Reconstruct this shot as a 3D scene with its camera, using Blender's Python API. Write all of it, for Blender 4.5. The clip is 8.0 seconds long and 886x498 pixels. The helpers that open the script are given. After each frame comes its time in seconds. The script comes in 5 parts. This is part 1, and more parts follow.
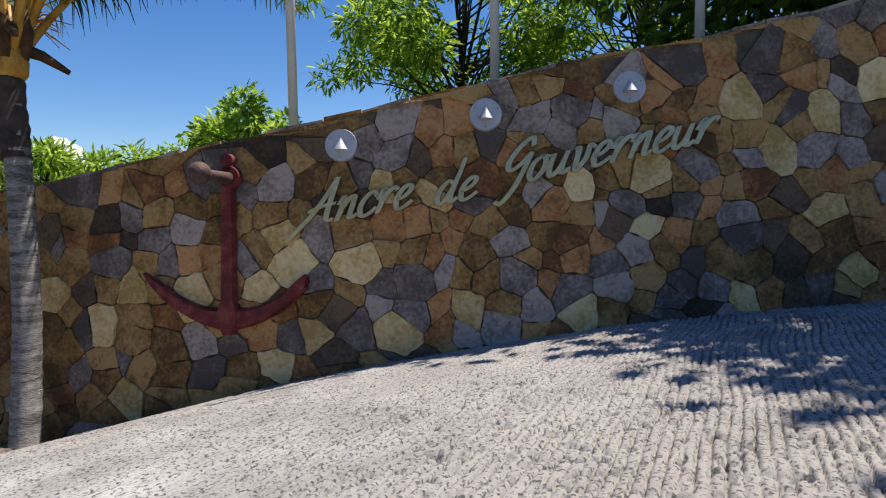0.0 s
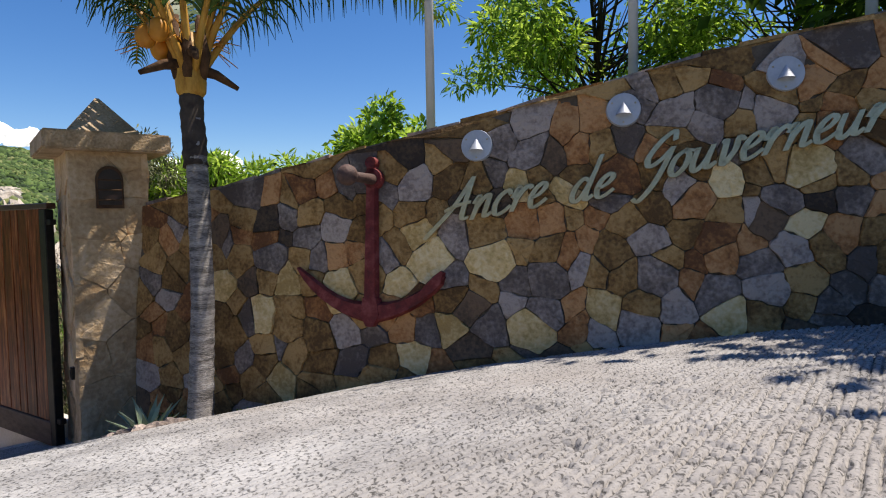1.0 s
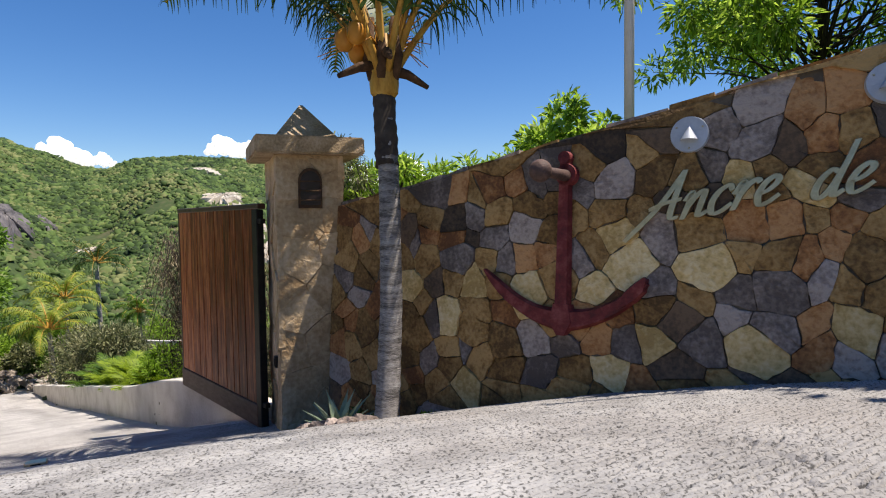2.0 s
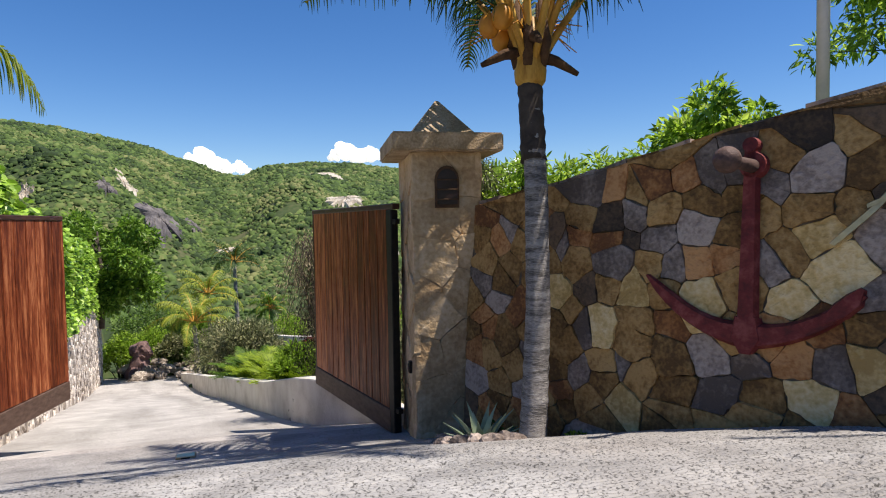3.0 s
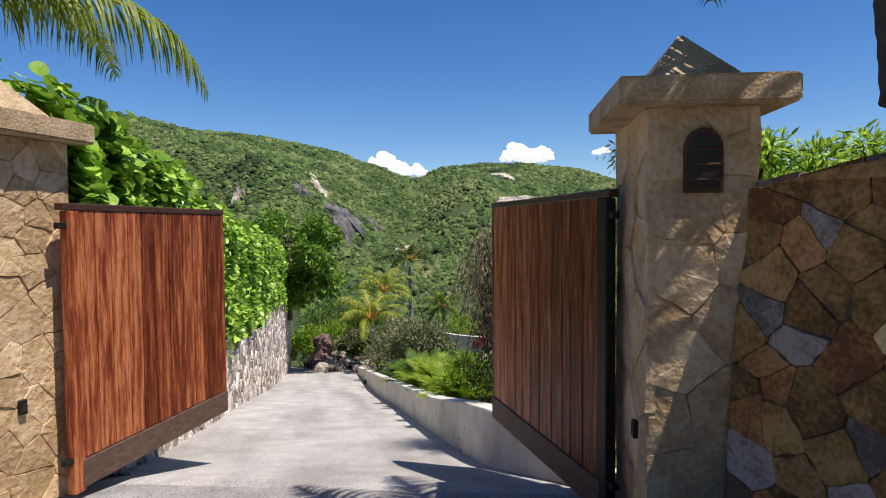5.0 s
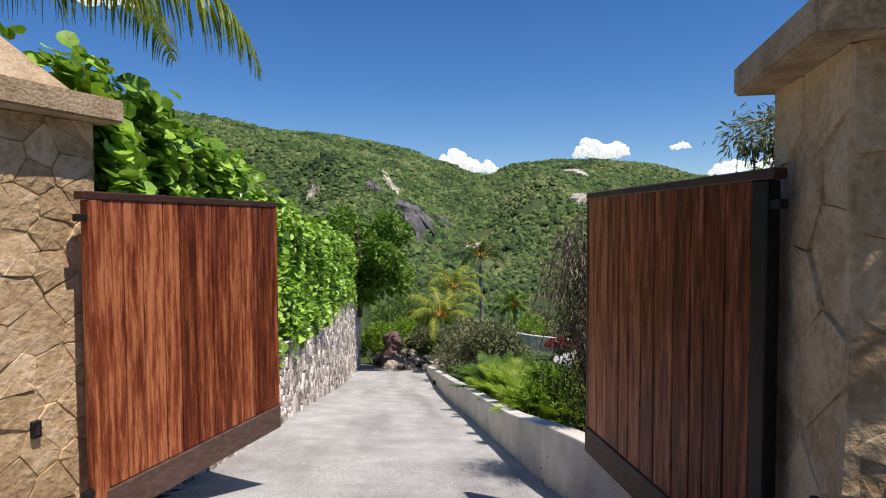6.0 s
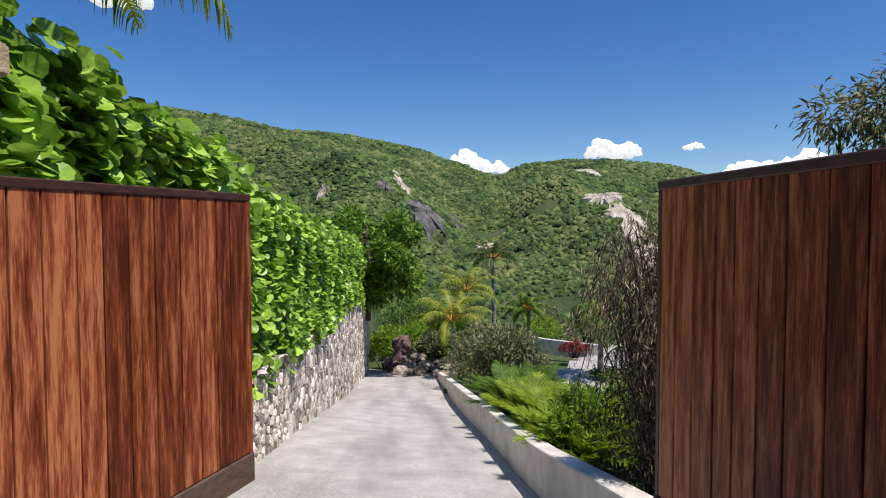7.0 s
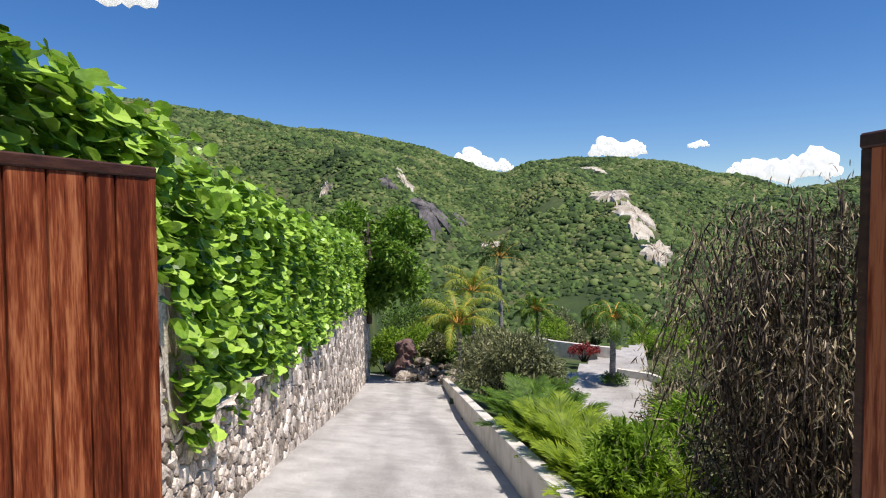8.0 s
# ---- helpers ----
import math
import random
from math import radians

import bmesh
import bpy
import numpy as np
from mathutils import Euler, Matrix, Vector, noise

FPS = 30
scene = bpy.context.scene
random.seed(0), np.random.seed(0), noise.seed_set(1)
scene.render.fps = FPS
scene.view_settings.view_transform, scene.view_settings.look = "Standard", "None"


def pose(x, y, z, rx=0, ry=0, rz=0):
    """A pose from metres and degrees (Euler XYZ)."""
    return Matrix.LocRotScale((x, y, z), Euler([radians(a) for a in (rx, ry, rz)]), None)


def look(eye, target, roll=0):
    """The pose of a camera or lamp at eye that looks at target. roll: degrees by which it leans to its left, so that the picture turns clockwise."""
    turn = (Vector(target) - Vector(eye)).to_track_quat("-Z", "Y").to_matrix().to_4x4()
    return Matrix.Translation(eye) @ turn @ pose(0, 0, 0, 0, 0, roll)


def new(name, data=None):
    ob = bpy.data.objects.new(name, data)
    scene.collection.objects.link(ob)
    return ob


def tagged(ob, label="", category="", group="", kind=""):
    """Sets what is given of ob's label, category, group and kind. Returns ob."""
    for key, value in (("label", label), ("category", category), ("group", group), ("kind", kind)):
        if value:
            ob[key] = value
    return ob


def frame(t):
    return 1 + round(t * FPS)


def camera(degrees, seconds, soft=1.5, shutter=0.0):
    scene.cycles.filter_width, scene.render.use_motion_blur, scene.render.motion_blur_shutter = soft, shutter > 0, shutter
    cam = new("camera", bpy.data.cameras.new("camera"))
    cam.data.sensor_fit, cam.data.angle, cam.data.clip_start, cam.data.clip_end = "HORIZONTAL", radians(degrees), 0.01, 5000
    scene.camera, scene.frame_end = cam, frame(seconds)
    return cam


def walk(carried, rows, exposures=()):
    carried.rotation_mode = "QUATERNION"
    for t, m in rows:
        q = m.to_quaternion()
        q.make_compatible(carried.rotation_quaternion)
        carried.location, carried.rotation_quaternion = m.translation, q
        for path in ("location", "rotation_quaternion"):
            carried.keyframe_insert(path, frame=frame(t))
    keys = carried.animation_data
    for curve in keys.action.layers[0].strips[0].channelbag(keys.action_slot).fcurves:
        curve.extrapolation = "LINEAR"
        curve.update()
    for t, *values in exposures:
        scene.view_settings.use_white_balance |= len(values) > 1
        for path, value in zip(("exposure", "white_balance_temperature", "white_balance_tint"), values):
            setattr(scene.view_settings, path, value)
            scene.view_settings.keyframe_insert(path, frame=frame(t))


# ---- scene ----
cam = camera(72.9, 8.0, 1.1)
PATH = [
    (0, (-0.169, -5.255, 1.852), (1.309, -3.914, 1.722), -0.7),
    (0.5, (-0.208, -5.302, 1.832), (1.148, -3.837, 1.712), -0.9),
    (1, (-0.218, -5.276, 1.82), (0.939, -3.648, 1.71), -1.0),
    (1.5, (-0.195, -5.158, 1.813), (0.704, -3.374, 1.711), -1.0),
    (2, (-0.191, -5.017, 1.805), (0.457, -3.127, 1.712), -0.8),
    (2.2, (-0.197, -4.972, 1.809), (0.367, -3.055, 1.716), -1.0),
    (3.3, (-0.345, -4.532, 1.79), (-0.102, -2.548, 1.712), -0.8),
    (3.5, (-0.358, -4.419, 1.787), (-0.125, -2.434, 1.71), -0.7),
    (4, (-0.374, -4.095, 1.77), (-0.393, -2.097, 1.694), -0.7),
    (4.5, (-0.404, -3.733, 1.762), (-0.603, -1.744, 1.689), -0.5),
    (5, (-0.47, -3.359, 1.767), (-0.748, -1.38, 1.694), -0.5),
    (5.2, (-0.511, -3.205, 1.768), (-0.882, -1.241, 1.691), -0.6),
    (6.3, (-0.765, -2.328, 1.742), (-1.28, -0.397, 1.663), -0.1),
    (6.5, (-0.838, -2.137, 1.739), (-1.36, -0.208, 1.662), 0.1),
    (7, (-0.998, -1.565, 1.742), (-1.539, 0.358, 1.662), -0.1),
    (7.5, (-1.214, -0.888, 1.719), (-1.764, 1.033, 1.636), -0.0),
    (8, (-1.433, -0.23, 1.714), (-1.987, 1.69, 1.628), -0.1),
]
SIZE = 1.25                               # plan units to metres
walk(cam, [(t, look([c * SIZE for c in eye], [c * SIZE for c in target], roll)) for t, eye, target, roll in PATH],
     [(0.0, 0.55, 7350, 12), (2.2, 0.55, 7350, 12), (4.5, 0.45, 7200, 12), (6.5, 0.2, 6900, 12), (8.0, 0.32, 7000, 12)])

# ---- light ----
SUN_H = Vector((0.92, -0.39)).normalized()
SUN_EL = radians(66)
world = bpy.data.worlds.new("sky")
scene.world = world
world.use_nodes = True
wn = world.node_tree.nodes
sky = wn.new("ShaderNodeTexSky")
sky.sky_type = "NISHITA"
sky.sun_disc = False
sky.sun_elevation = SUN_EL
sky.sun_rotation = math.atan2(SUN_H.x, SUN_H.y)
sky.altitude = 1000
sky.air_density, sky.dust_density, sky.ozone_density = 1.0, 0.6, 5.0
tone = wn.new("ShaderNodeHueSaturation")
tone.inputs["Saturation"].default_value, tone.inputs["Hue"].default_value = 1.28, 0.508
world.node_tree.links.new(sky.outputs[0], tone.inputs["Color"])
world.node_tree.links.new(tone.outputs[0], wn["Background"].inputs[0])
wn["Background"].inputs[1].default_value = 0.108
sun_data = bpy.data.lights.new("sun", "SUN")
sun_data.energy, sun_data.angle, sun_data.color = 4.3, radians(0.53), (1.0, 0.985, 0.965)
sun = new("sun", sun_data)
sun_dir = Vector((SUN_H.x * math.cos(SUN_EL), SUN_H.y * math.cos(SUN_EL), math.sin(SUN_EL)))
sun.matrix_world = look(sun_dir * 50, (0, 0, 0))

# ---- materials ----
def material(name, colors, rough=0.8, scale=6.0, bump=0.3, fine=60.0, metal=0.0, vary=0.0, island=False, stretch=(1, 1, 1),
             translucent=0.0, spec=0.4, bump_dist=0.02, detail=6.0, grit=0.35):
    """Noise-mixed colours at two scales, fine relief, and a shift of value per object or per island."""
    m = bpy.data.materials.new(name)
    m.use_nodes = True
    nt = m.node_tree
    n, l = nt.nodes, nt.links
    b = n["Principled BSDF"]
    co = n.new("ShaderNodeTexCoord")
    mp = n.new("ShaderNodeMapping")
    mp.inputs["Scale"].default_value = stretch
    l.new(co.outputs["Object"], mp.inputs["Vector"])
    n1 = n.new("ShaderNodeTexNoise")
    n1.inputs["Scale"].default_value, n1.inputs["Detail"].default_value = scale, detail
    n2 = n.new("ShaderNodeTexNoise")
    n2.inputs["Scale"].default_value, n2.inputs["Detail"].default_value = fine, 4
    l.new(mp.outputs[0], n1.inputs["Vector"])
    l.new(mp.outputs[0], n2.inputs["Vector"])
    ramp = n.new("ShaderNodeValToRGB")
    cr = ramp.color_ramp
    while len(cr.elements) < len(colors):
        cr.elements.new(0.5)
    for i, c in enumerate(colors):
        cr.elements[i].position = 0.3 + 0.4 * i / max(1, len(colors) - 1)
        cr.elements[i].color = (*c, 1)
    mixf = n.new("ShaderNodeMath")
    mixf.operation = "MULTIPLY_ADD"
    mixf.inputs[1].default_value, mixf.inputs[2].default_value = grit, -0.5 * grit
    l.new(n2.outputs["Fac"], mixf.inputs[0])
    add = n.new("ShaderNodeMath")
    add.operation = "ADD"
    l.new(n1.outputs["Fac"], add.inputs[0])
    l.new(mixf.outputs[0], add.inputs[1])
    fac = add.outputs[0]
    rnd = None
    if vary:
        src = n.new("ShaderNodeNewGeometry").outputs["Random Per Island"] if island else n.new("ShaderNodeObjectInfo").outputs["Random"]
        rnd = src
        sh = n.new("ShaderNodeMath")
        sh.operation = "MULTIPLY_ADD"
        sh.inputs[1].default_value, sh.inputs[2].default_value = vary * 0.5, -vary * 0.25
        l.new(src, sh.inputs[0])
        ad2 = n.new("ShaderNodeMath")
        ad2.operation = "ADD"
        l.new(fac, ad2.inputs[0])
        l.new(sh.outputs[0], ad2.inputs[1])
        fac = ad2.outputs[0]
    l.new(fac, ramp.inputs[0])
    col = ramp.outputs[0]
    if rnd is not None:
        hsv = n.new("ShaderNodeHueSaturation")
        mr = n.new("ShaderNodeMapRange")
        mr.inputs["To Min"].default_value, mr.inputs["To Max"].default_value = 1 - 0.35 * vary, 1 + 0.35 * vary
        l.new(rnd, mr.inputs["Value"])
        l.new(mr.outputs[0], hsv.inputs["Value"])
        l.new(col, hsv.inputs["Color"])
        col = hsv.outputs[0]
    l.new(col, b.inputs["Base Color"])
    b.inputs["Roughness"].default_value = rough
    b.inputs["Metallic"].default_value = metal
    b.inputs["Specular IOR Level"].default_value = spec
    if bump:
        bp = n.new("ShaderNodeBump")
        bp.inputs["Strength"].default_value, bp.inputs["Distance"].default_value = bump, bump_dist
        l.new(fac, bp.inputs["Height"])
        l.new(bp.outputs[0], b.inputs["Normal"])
    if translucent:
        tr = n.new("ShaderNodeBsdfTranslucent")
        l.new(col, tr.inputs[0])
        mx = n.new("ShaderNodeMixShader")
        mx.inputs[0].default_value = translucent
        l.new(b.outputs[0], mx.inputs[1])
        l.new(tr.outputs[0], mx.inputs[2])
        l.new(mx.outputs[0], n["Material Output"].inputs[0])
    return m


M = {
    "ochre": material("ochre_stone", [(0.145, 0.074, 0.024), (0.295, 0.162, 0.054), (0.42, 0.255, 0.1)], 0.85, 7, 0.8, 45, vary=0.6, grit=0.8),
    "rust": material("rust_stone", [(0.2, 0.08, 0.03), (0.38, 0.165, 0.058), (0.5, 0.26, 0.11)], 0.85, 7, 0.8, 45, vary=0.6, grit=0.8),
    "grey": material("grey_stone", [(0.135, 0.104, 0.088), (0.24, 0.19, 0.163), (0.38, 0.31, 0.268)], 0.85, 7, 0.8, 45, vary=0.7, grit=0.8),
    "pale": material("pale_sandstone", [(0.5, 0.32, 0.115), (0.7, 0.49, 0.215), (0.8, 0.62, 0.34)], 0.9, 6, 0.9, 40, vary=0.4, grit=0.8),
    "dark": material("dark_stone", [(0.05, 0.035, 0.025), (0.1, 0.066, 0.042), (0.16, 0.1, 0.06)], 0.85, 5, 0.6, 45, vary=0.6, grit=0.8),
    "mortar": material("dark_mortar", [(0.08, 0.062, 0.045), (0.15, 0.12, 0.09)], 0.95, 12, 0.5, 90),
    "lime_mortar": material("light_mortar", [(0.3, 0.27, 0.23), (0.45, 0.41, 0.36)], 0.95, 12, 0.5, 90),
    "rubble": material("rubble_stone", [(0.32, 0.26, 0.21), (0.54, 0.46, 0.39), (0.7, 0.62, 0.54)], 0.9, 6, 0.8, 40, vary=0.8, grit=0.8),
    "rubble_joined": material("rubble_stone_far", [(0.32, 0.26, 0.21), (0.54, 0.46, 0.39), (0.7, 0.62, 0.54)], 0.9, 6, 0.8, 40, vary=0.8, island=True, grit=0.8),
    "sand": material("tan_sandstone", [(0.42, 0.27, 0.14), (0.56, 0.385, 0.215), (0.66, 0.49, 0.31)], 0.88, 5, 0.9, 30, vary=0.35, grit=0.8),
    "cap": material("cast_cap_stone", [(0.33, 0.23, 0.13), (0.48, 0.345, 0.21), (0.58, 0.44, 0.3)], 0.9, 7, 0.6, 60, grit=0.8),
    "wood": material("oiled_hardwood", [(0.1, 0.02, 0.009), (0.255, 0.06, 0.024), (0.5, 0.175, 0.075)], 0.42, 6, 0.3, 34, vary=0.45, stretch=(5, 5, 0.4), spec=0.15, grit=0.6, bump_dist=0.004),
    "wood_rail": material("dark_wood_rail", [(0.045, 0.016, 0.01), (0.09, 0.035, 0.02)], 0.45, 5, 0.25, 26, stretch=(3, 3, 8)),
    "wood_kick": material("weathered_kick_board", [(0.075, 0.04, 0.028), (0.14, 0.085, 0.062)], 0.6, 5, 0.25, 26, stretch=(3, 3, 8)),
    "black": material("black_steel", [(0.008, 0.008, 0.008), (0.02, 0.018, 0.016)], 0.5, 20, 0.1, 80, metal=0.3),
    "steel": material("brushed_steel", [(0.55, 0.42, 0.25), (0.75, 0.6, 0.38)], 0.36, 20, 0.1, 90, metal=1.0),
    "disc": material("grey_lamp_metal", [(0.42, 0.45, 0.5), (0.52, 0.55, 0.6)], 0.55, 20, 0.1, 90, metal=0.2),
    "red": material("red_anchor_paint", [(0.09, 0.012, 0.012), (0.17, 0.02, 0.02), (0.26, 0.06, 0.055)], 0.65, 14, 0.5, 70),
    "iron": material("rusty_iron", [(0.06, 0.035, 0.03), (0.14, 0.08, 0.065)], 0.7, 20, 0.5, 90),
    "white": material("white_paint", [(0.66, 0.66, 0.64), (0.78, 0.78, 0.76)], 0.6, 8, 0.1, 60),
    "kerb": material("off_white_render", [(0.52, 0.47, 0.4), (0.67, 0.62, 0.55), (0.75, 0.71, 0.64)], 0.9, 3, 0.3, 50),
    "bark": material("palm_bark", [(0.09, 0.08, 0.072), (0.28, 0.255, 0.235), (0.44, 0.41, 0.38)], 0.9, 4, 0.9, 40, stretch=(1, 1, 7), grit=0.8),
    "bark_dark": material("dark_bark", [(0.04, 0.03, 0.024), (0.09, 0.07, 0.055)], 0.9, 10, 0.7, 50),
    "sheath": material("yellow_palm_sheath", [(0.36, 0.17, 0.025), (0.55, 0.3, 0.05), (0.6, 0.38, 0.09)], 0.55, 5, 0.3, 30, stretch=(4, 4, 1)),
    "fibre": material("brown_palm_fibre", [(0.05, 0.025, 0.014), (0.13, 0.07, 0.035)], 0.95, 18, 0.8, 80),
    "coco": material("orange_coconut", [(0.5, 0.19, 0.02), (0.66, 0.3, 0.04)], 0.5, 8, 0.2, 40),
    "frond": material("palm_leaf", [(0.035, 0.075, 0.015), (0.075, 0.14, 0.025), (0.15, 0.2, 0.04)], 0.45, 3, 0, 20, vary=0.8, island=True, translucent=0.35),
    "frond_y": material("yellow_palm_leaf", [(0.17, 0.24, 0.025), (0.32, 0.38, 0.045), (0.48, 0.47, 0.07)], 0.5, 6, 0, 20, vary=0.6, island=True, translucent=0.35),
    "frond_g": material("green_fan_leaf", [(0.06, 0.13, 0.012), (0.14, 0.26, 0.025), (0.26, 0.4, 0.05)], 0.55, 6, 0, 20, vary=0.7, island=True, translucent=0.45),
    "frond_l": material("lime_fan_leaf", [(0.17, 0.26, 0.015), (0.32, 0.44, 0.03), (0.45, 0.52, 0.06)], 0.6, 6, 0, 20, vary=0.7, island=True, translucent=0.45),
    "grape": material("sea_grape_leaf", [(0.12, 0.245, 0.022), (0.255, 0.445, 0.044), (0.4, 0.58, 0.1)], 0.36, 3, 0.1, 25, vary=0.9, island=True, translucent=0.3),
    "grape_one": material("sea_grape_leaf_near", [(0.12, 0.245, 0.022), (0.255, 0.445, 0.044), (0.4, 0.58, 0.1)], 0.36, 3, 0.1, 25, vary=0.9, translucent=0.3),
    "leaf": material("bright_tree_leaf", [(0.14, 0.24, 0.022), (0.28, 0.44, 0.045), (0.42, 0.56, 0.09)], 0.5, 2, 0, 20, vary=0.8, island=True, translucent=0.68),
    "leaf_dark": material("dark_tree_leaf", [(0.045, 0.1, 0.014), (0.1, 0.19, 0.025), (0.18, 0.29, 0.05)], 0.45, 2, 0, 20, vary=0.8, island=True, translucent=0.35),
    "leaf_mid": material("mid_tree_leaf", [(0.07, 0.15, 0.015), (0.15, 0.28, 0.03), (0.25, 0.4, 0.06)], 0.45, 2, 0, 20, vary=0.8, island=True, translucent=0.4),
    "leaf_under": material("shade_toned_inner_leaf", [(0.025, 0.018, 0.01), (0.055, 0.042, 0.022), (0.12, 0.1, 0.05)], 0.6, 2, 0, 20, vary=1.0, island=True, translucent=0.2),
    "leaf_olive": material("olive_shrub_leaf", [(0.09, 0.11, 0.04), (0.18, 0.2, 0.08), (0.28, 0.27, 0.14)], 0.6, 2, 0, 20, vary=0.9, island=True, translucent=0.25),
    "leaf_dry": material("dry_leaf", [(0.05, 0.033, 0.018), (0.16, 0.115, 0.065), (0.44, 0.36, 0.23)], 0.65, 2, 0, 20, vary=1.0, island=True, translucent=0.15),
    "leaf_red": material("red_bract", [(0.22, 0.03, 0.03), (0.35, 0.07, 0.06)], 0.6, 2, 0, 20, vary=0.9, island=True, translucent=0.25),
    "agave": material("agave_leaf", [(0.1, 0.15, 0.1), (0.2, 0.26, 0.17), (0.36, 0.4, 0.27)], 0.5, 4, 0, 20, vary=0.6, island=True),
    "hill_leaf": material("hill_scrub", [(0.02, 0.042, 0.011), (0.046, 0.086, 0.018), (0.084, 0.135, 0.03), (0.16, 0.17, 0.062)], 0.9, 0.05, 0.6, 1.2, vary=0.55, island=True, bump_dist=0.2),
    "cloud": material("cloud_white", [(0.8, 0.8, 0.8), (0.85, 0.85, 0.85)], 1.0, 0.01, 0, 0.1, translucent=0.45, spec=0.0),
    "rock": material("pale_rock", [(0.2, 0.16, 0.13), (0.36, 0.3, 0.25), (0.5, 0.44, 0.38)], 0.9, 4, 0.8, 30, vary=0.7),
    "red_rock": material("purple_red_rock", [(0.13, 0.075, 0.07), (0.24, 0.15, 0.14)], 0.9, 4, 0.8, 30, vary=0.5),
    "soil": material("leafy_soil", [(0.05, 0.04, 0.025), (0.1, 0.085, 0.05)], 0.95, 8, 0.8, 60),
    "niche": material("smoked_lamp_glass", [(0.02, 0.012, 0.012), (0.05, 0.03, 0.03)], 0.25, 10, 0.1, 60),
}


def ground_material():
    """Scrub slopes with patches of bare pale rock and soil."""
    m = material("scrub_ground", [(0.028, 0.05, 0.013), (0.048, 0.076, 0.019), (0.11, 0.105, 0.046)], 0.95, 0.08, 0.6, 1.2, bump_dist=0.3)
    return m


def concrete(name, a, b_, dirt, scale):
    """Rough pale concrete: large stains, aggregate speckle (on the street also painted pit shade), relief."""
    m = material(name, [a, b_], 0.92, scale, 0.5, 120, bump_dist=0.01)
    nt = m.node_tree
    n, l = nt.nodes, nt.links
    bs = n["Principled BSDF"]
    old = bs.inputs["Base Color"].links[0].from_socket
    co = n.new("ShaderNodeTexCoord")
    big = n.new("ShaderNodeTexNoise")
    big.inputs["Scale"].default_value, big.inputs["Detail"].default_value = 0.55, 5
    l.new(co.outputs["Object"], big.inputs["Vector"])
    mr = n.new("ShaderNodeMapRange")
    mr.inputs["From Min"].default_value, mr.inputs["From Max"].default_value = 0.46, 0.66
    l.new(big.outputs["Fac"], mr.inputs["Value"])
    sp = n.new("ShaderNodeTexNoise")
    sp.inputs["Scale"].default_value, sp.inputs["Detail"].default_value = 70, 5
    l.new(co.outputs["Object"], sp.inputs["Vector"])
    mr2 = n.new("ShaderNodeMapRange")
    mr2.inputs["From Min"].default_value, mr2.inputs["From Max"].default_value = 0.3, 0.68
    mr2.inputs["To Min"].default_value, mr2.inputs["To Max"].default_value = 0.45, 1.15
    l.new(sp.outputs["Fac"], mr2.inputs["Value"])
    mx = n.new("ShaderNodeMix")
    mx.data_type = "RGBA"
    mf = n.new("ShaderNodeMath")
    mf.operation = "MULTIPLY"
    mf.inputs[1].default_value = 0.6
    l.new(mr.outputs[0], mf.inputs[0])
    l.new(mf.outputs[0], mx.inputs["Factor"])
    l.new(old, mx.inputs["A"])
    mx.inputs["B"].default_value = (*dirt, 1)
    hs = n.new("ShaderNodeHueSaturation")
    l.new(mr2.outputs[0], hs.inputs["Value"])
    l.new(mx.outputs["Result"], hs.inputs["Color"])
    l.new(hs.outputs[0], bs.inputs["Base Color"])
    return m


# faint emission added to the clouds in place of sunlit brightness
cb = M["cloud"].node_tree.nodes["Principled BSDF"]
cb.inputs["Emission Color"].default_value, cb.inputs["Emission Strength"].default_value = (0.9, 0.94, 1, 1), 0.55
M["ground"] = ground_material()
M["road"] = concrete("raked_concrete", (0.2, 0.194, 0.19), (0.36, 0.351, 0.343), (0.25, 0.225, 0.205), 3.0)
# street: speckle sharpened into dark spots that paint the shade inside pits
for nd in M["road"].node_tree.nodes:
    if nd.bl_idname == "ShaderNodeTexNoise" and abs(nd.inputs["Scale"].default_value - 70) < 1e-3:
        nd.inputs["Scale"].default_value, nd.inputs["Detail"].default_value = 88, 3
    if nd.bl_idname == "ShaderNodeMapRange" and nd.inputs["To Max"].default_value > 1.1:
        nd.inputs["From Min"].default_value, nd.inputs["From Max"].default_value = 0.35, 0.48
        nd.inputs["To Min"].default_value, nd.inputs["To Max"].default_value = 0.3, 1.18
    if nd.bl_idname == "ShaderNodeBump":
        nd.inputs["Strength"].default_value, nd.inputs["Distance"].default_value = 0.8, 0.012
M["drive"] = concrete("worn_drive_concrete", (0.44, 0.41, 0.385), (0.64, 0.605, 0.57), (0.27, 0.25, 0.23), 2.2)
# tyre wear and wash marks run down the drive
dn, dl = M["drive"].node_tree.nodes, M["drive"].node_tree.links
for nd in list(dn):
    if nd.bl_idname == "ShaderNodeTexNoise" and abs(nd.inputs["Scale"].default_value - 0.55) < 1e-4:
        dm = dn.new("ShaderNodeMapping")
        dm.vector_type = "TEXTURE"
        dm.inputs["Rotation"].default_value = (0, 0, 0.333)
        dm.inputs["Scale"].default_value = (0.4, 3.5, 1)
        dl.new(nd.inputs["Vector"].links[0].from_socket, dm.inputs["Vector"])
        dl.new(dm.outputs[0], nd.inputs["Vector"])
M["court"] = concrete("smooth_concrete", (0.42, 0.39, 0.365), (0.58, 0.55, 0.515), (0.3, 0.27, 0.24), 1.6)

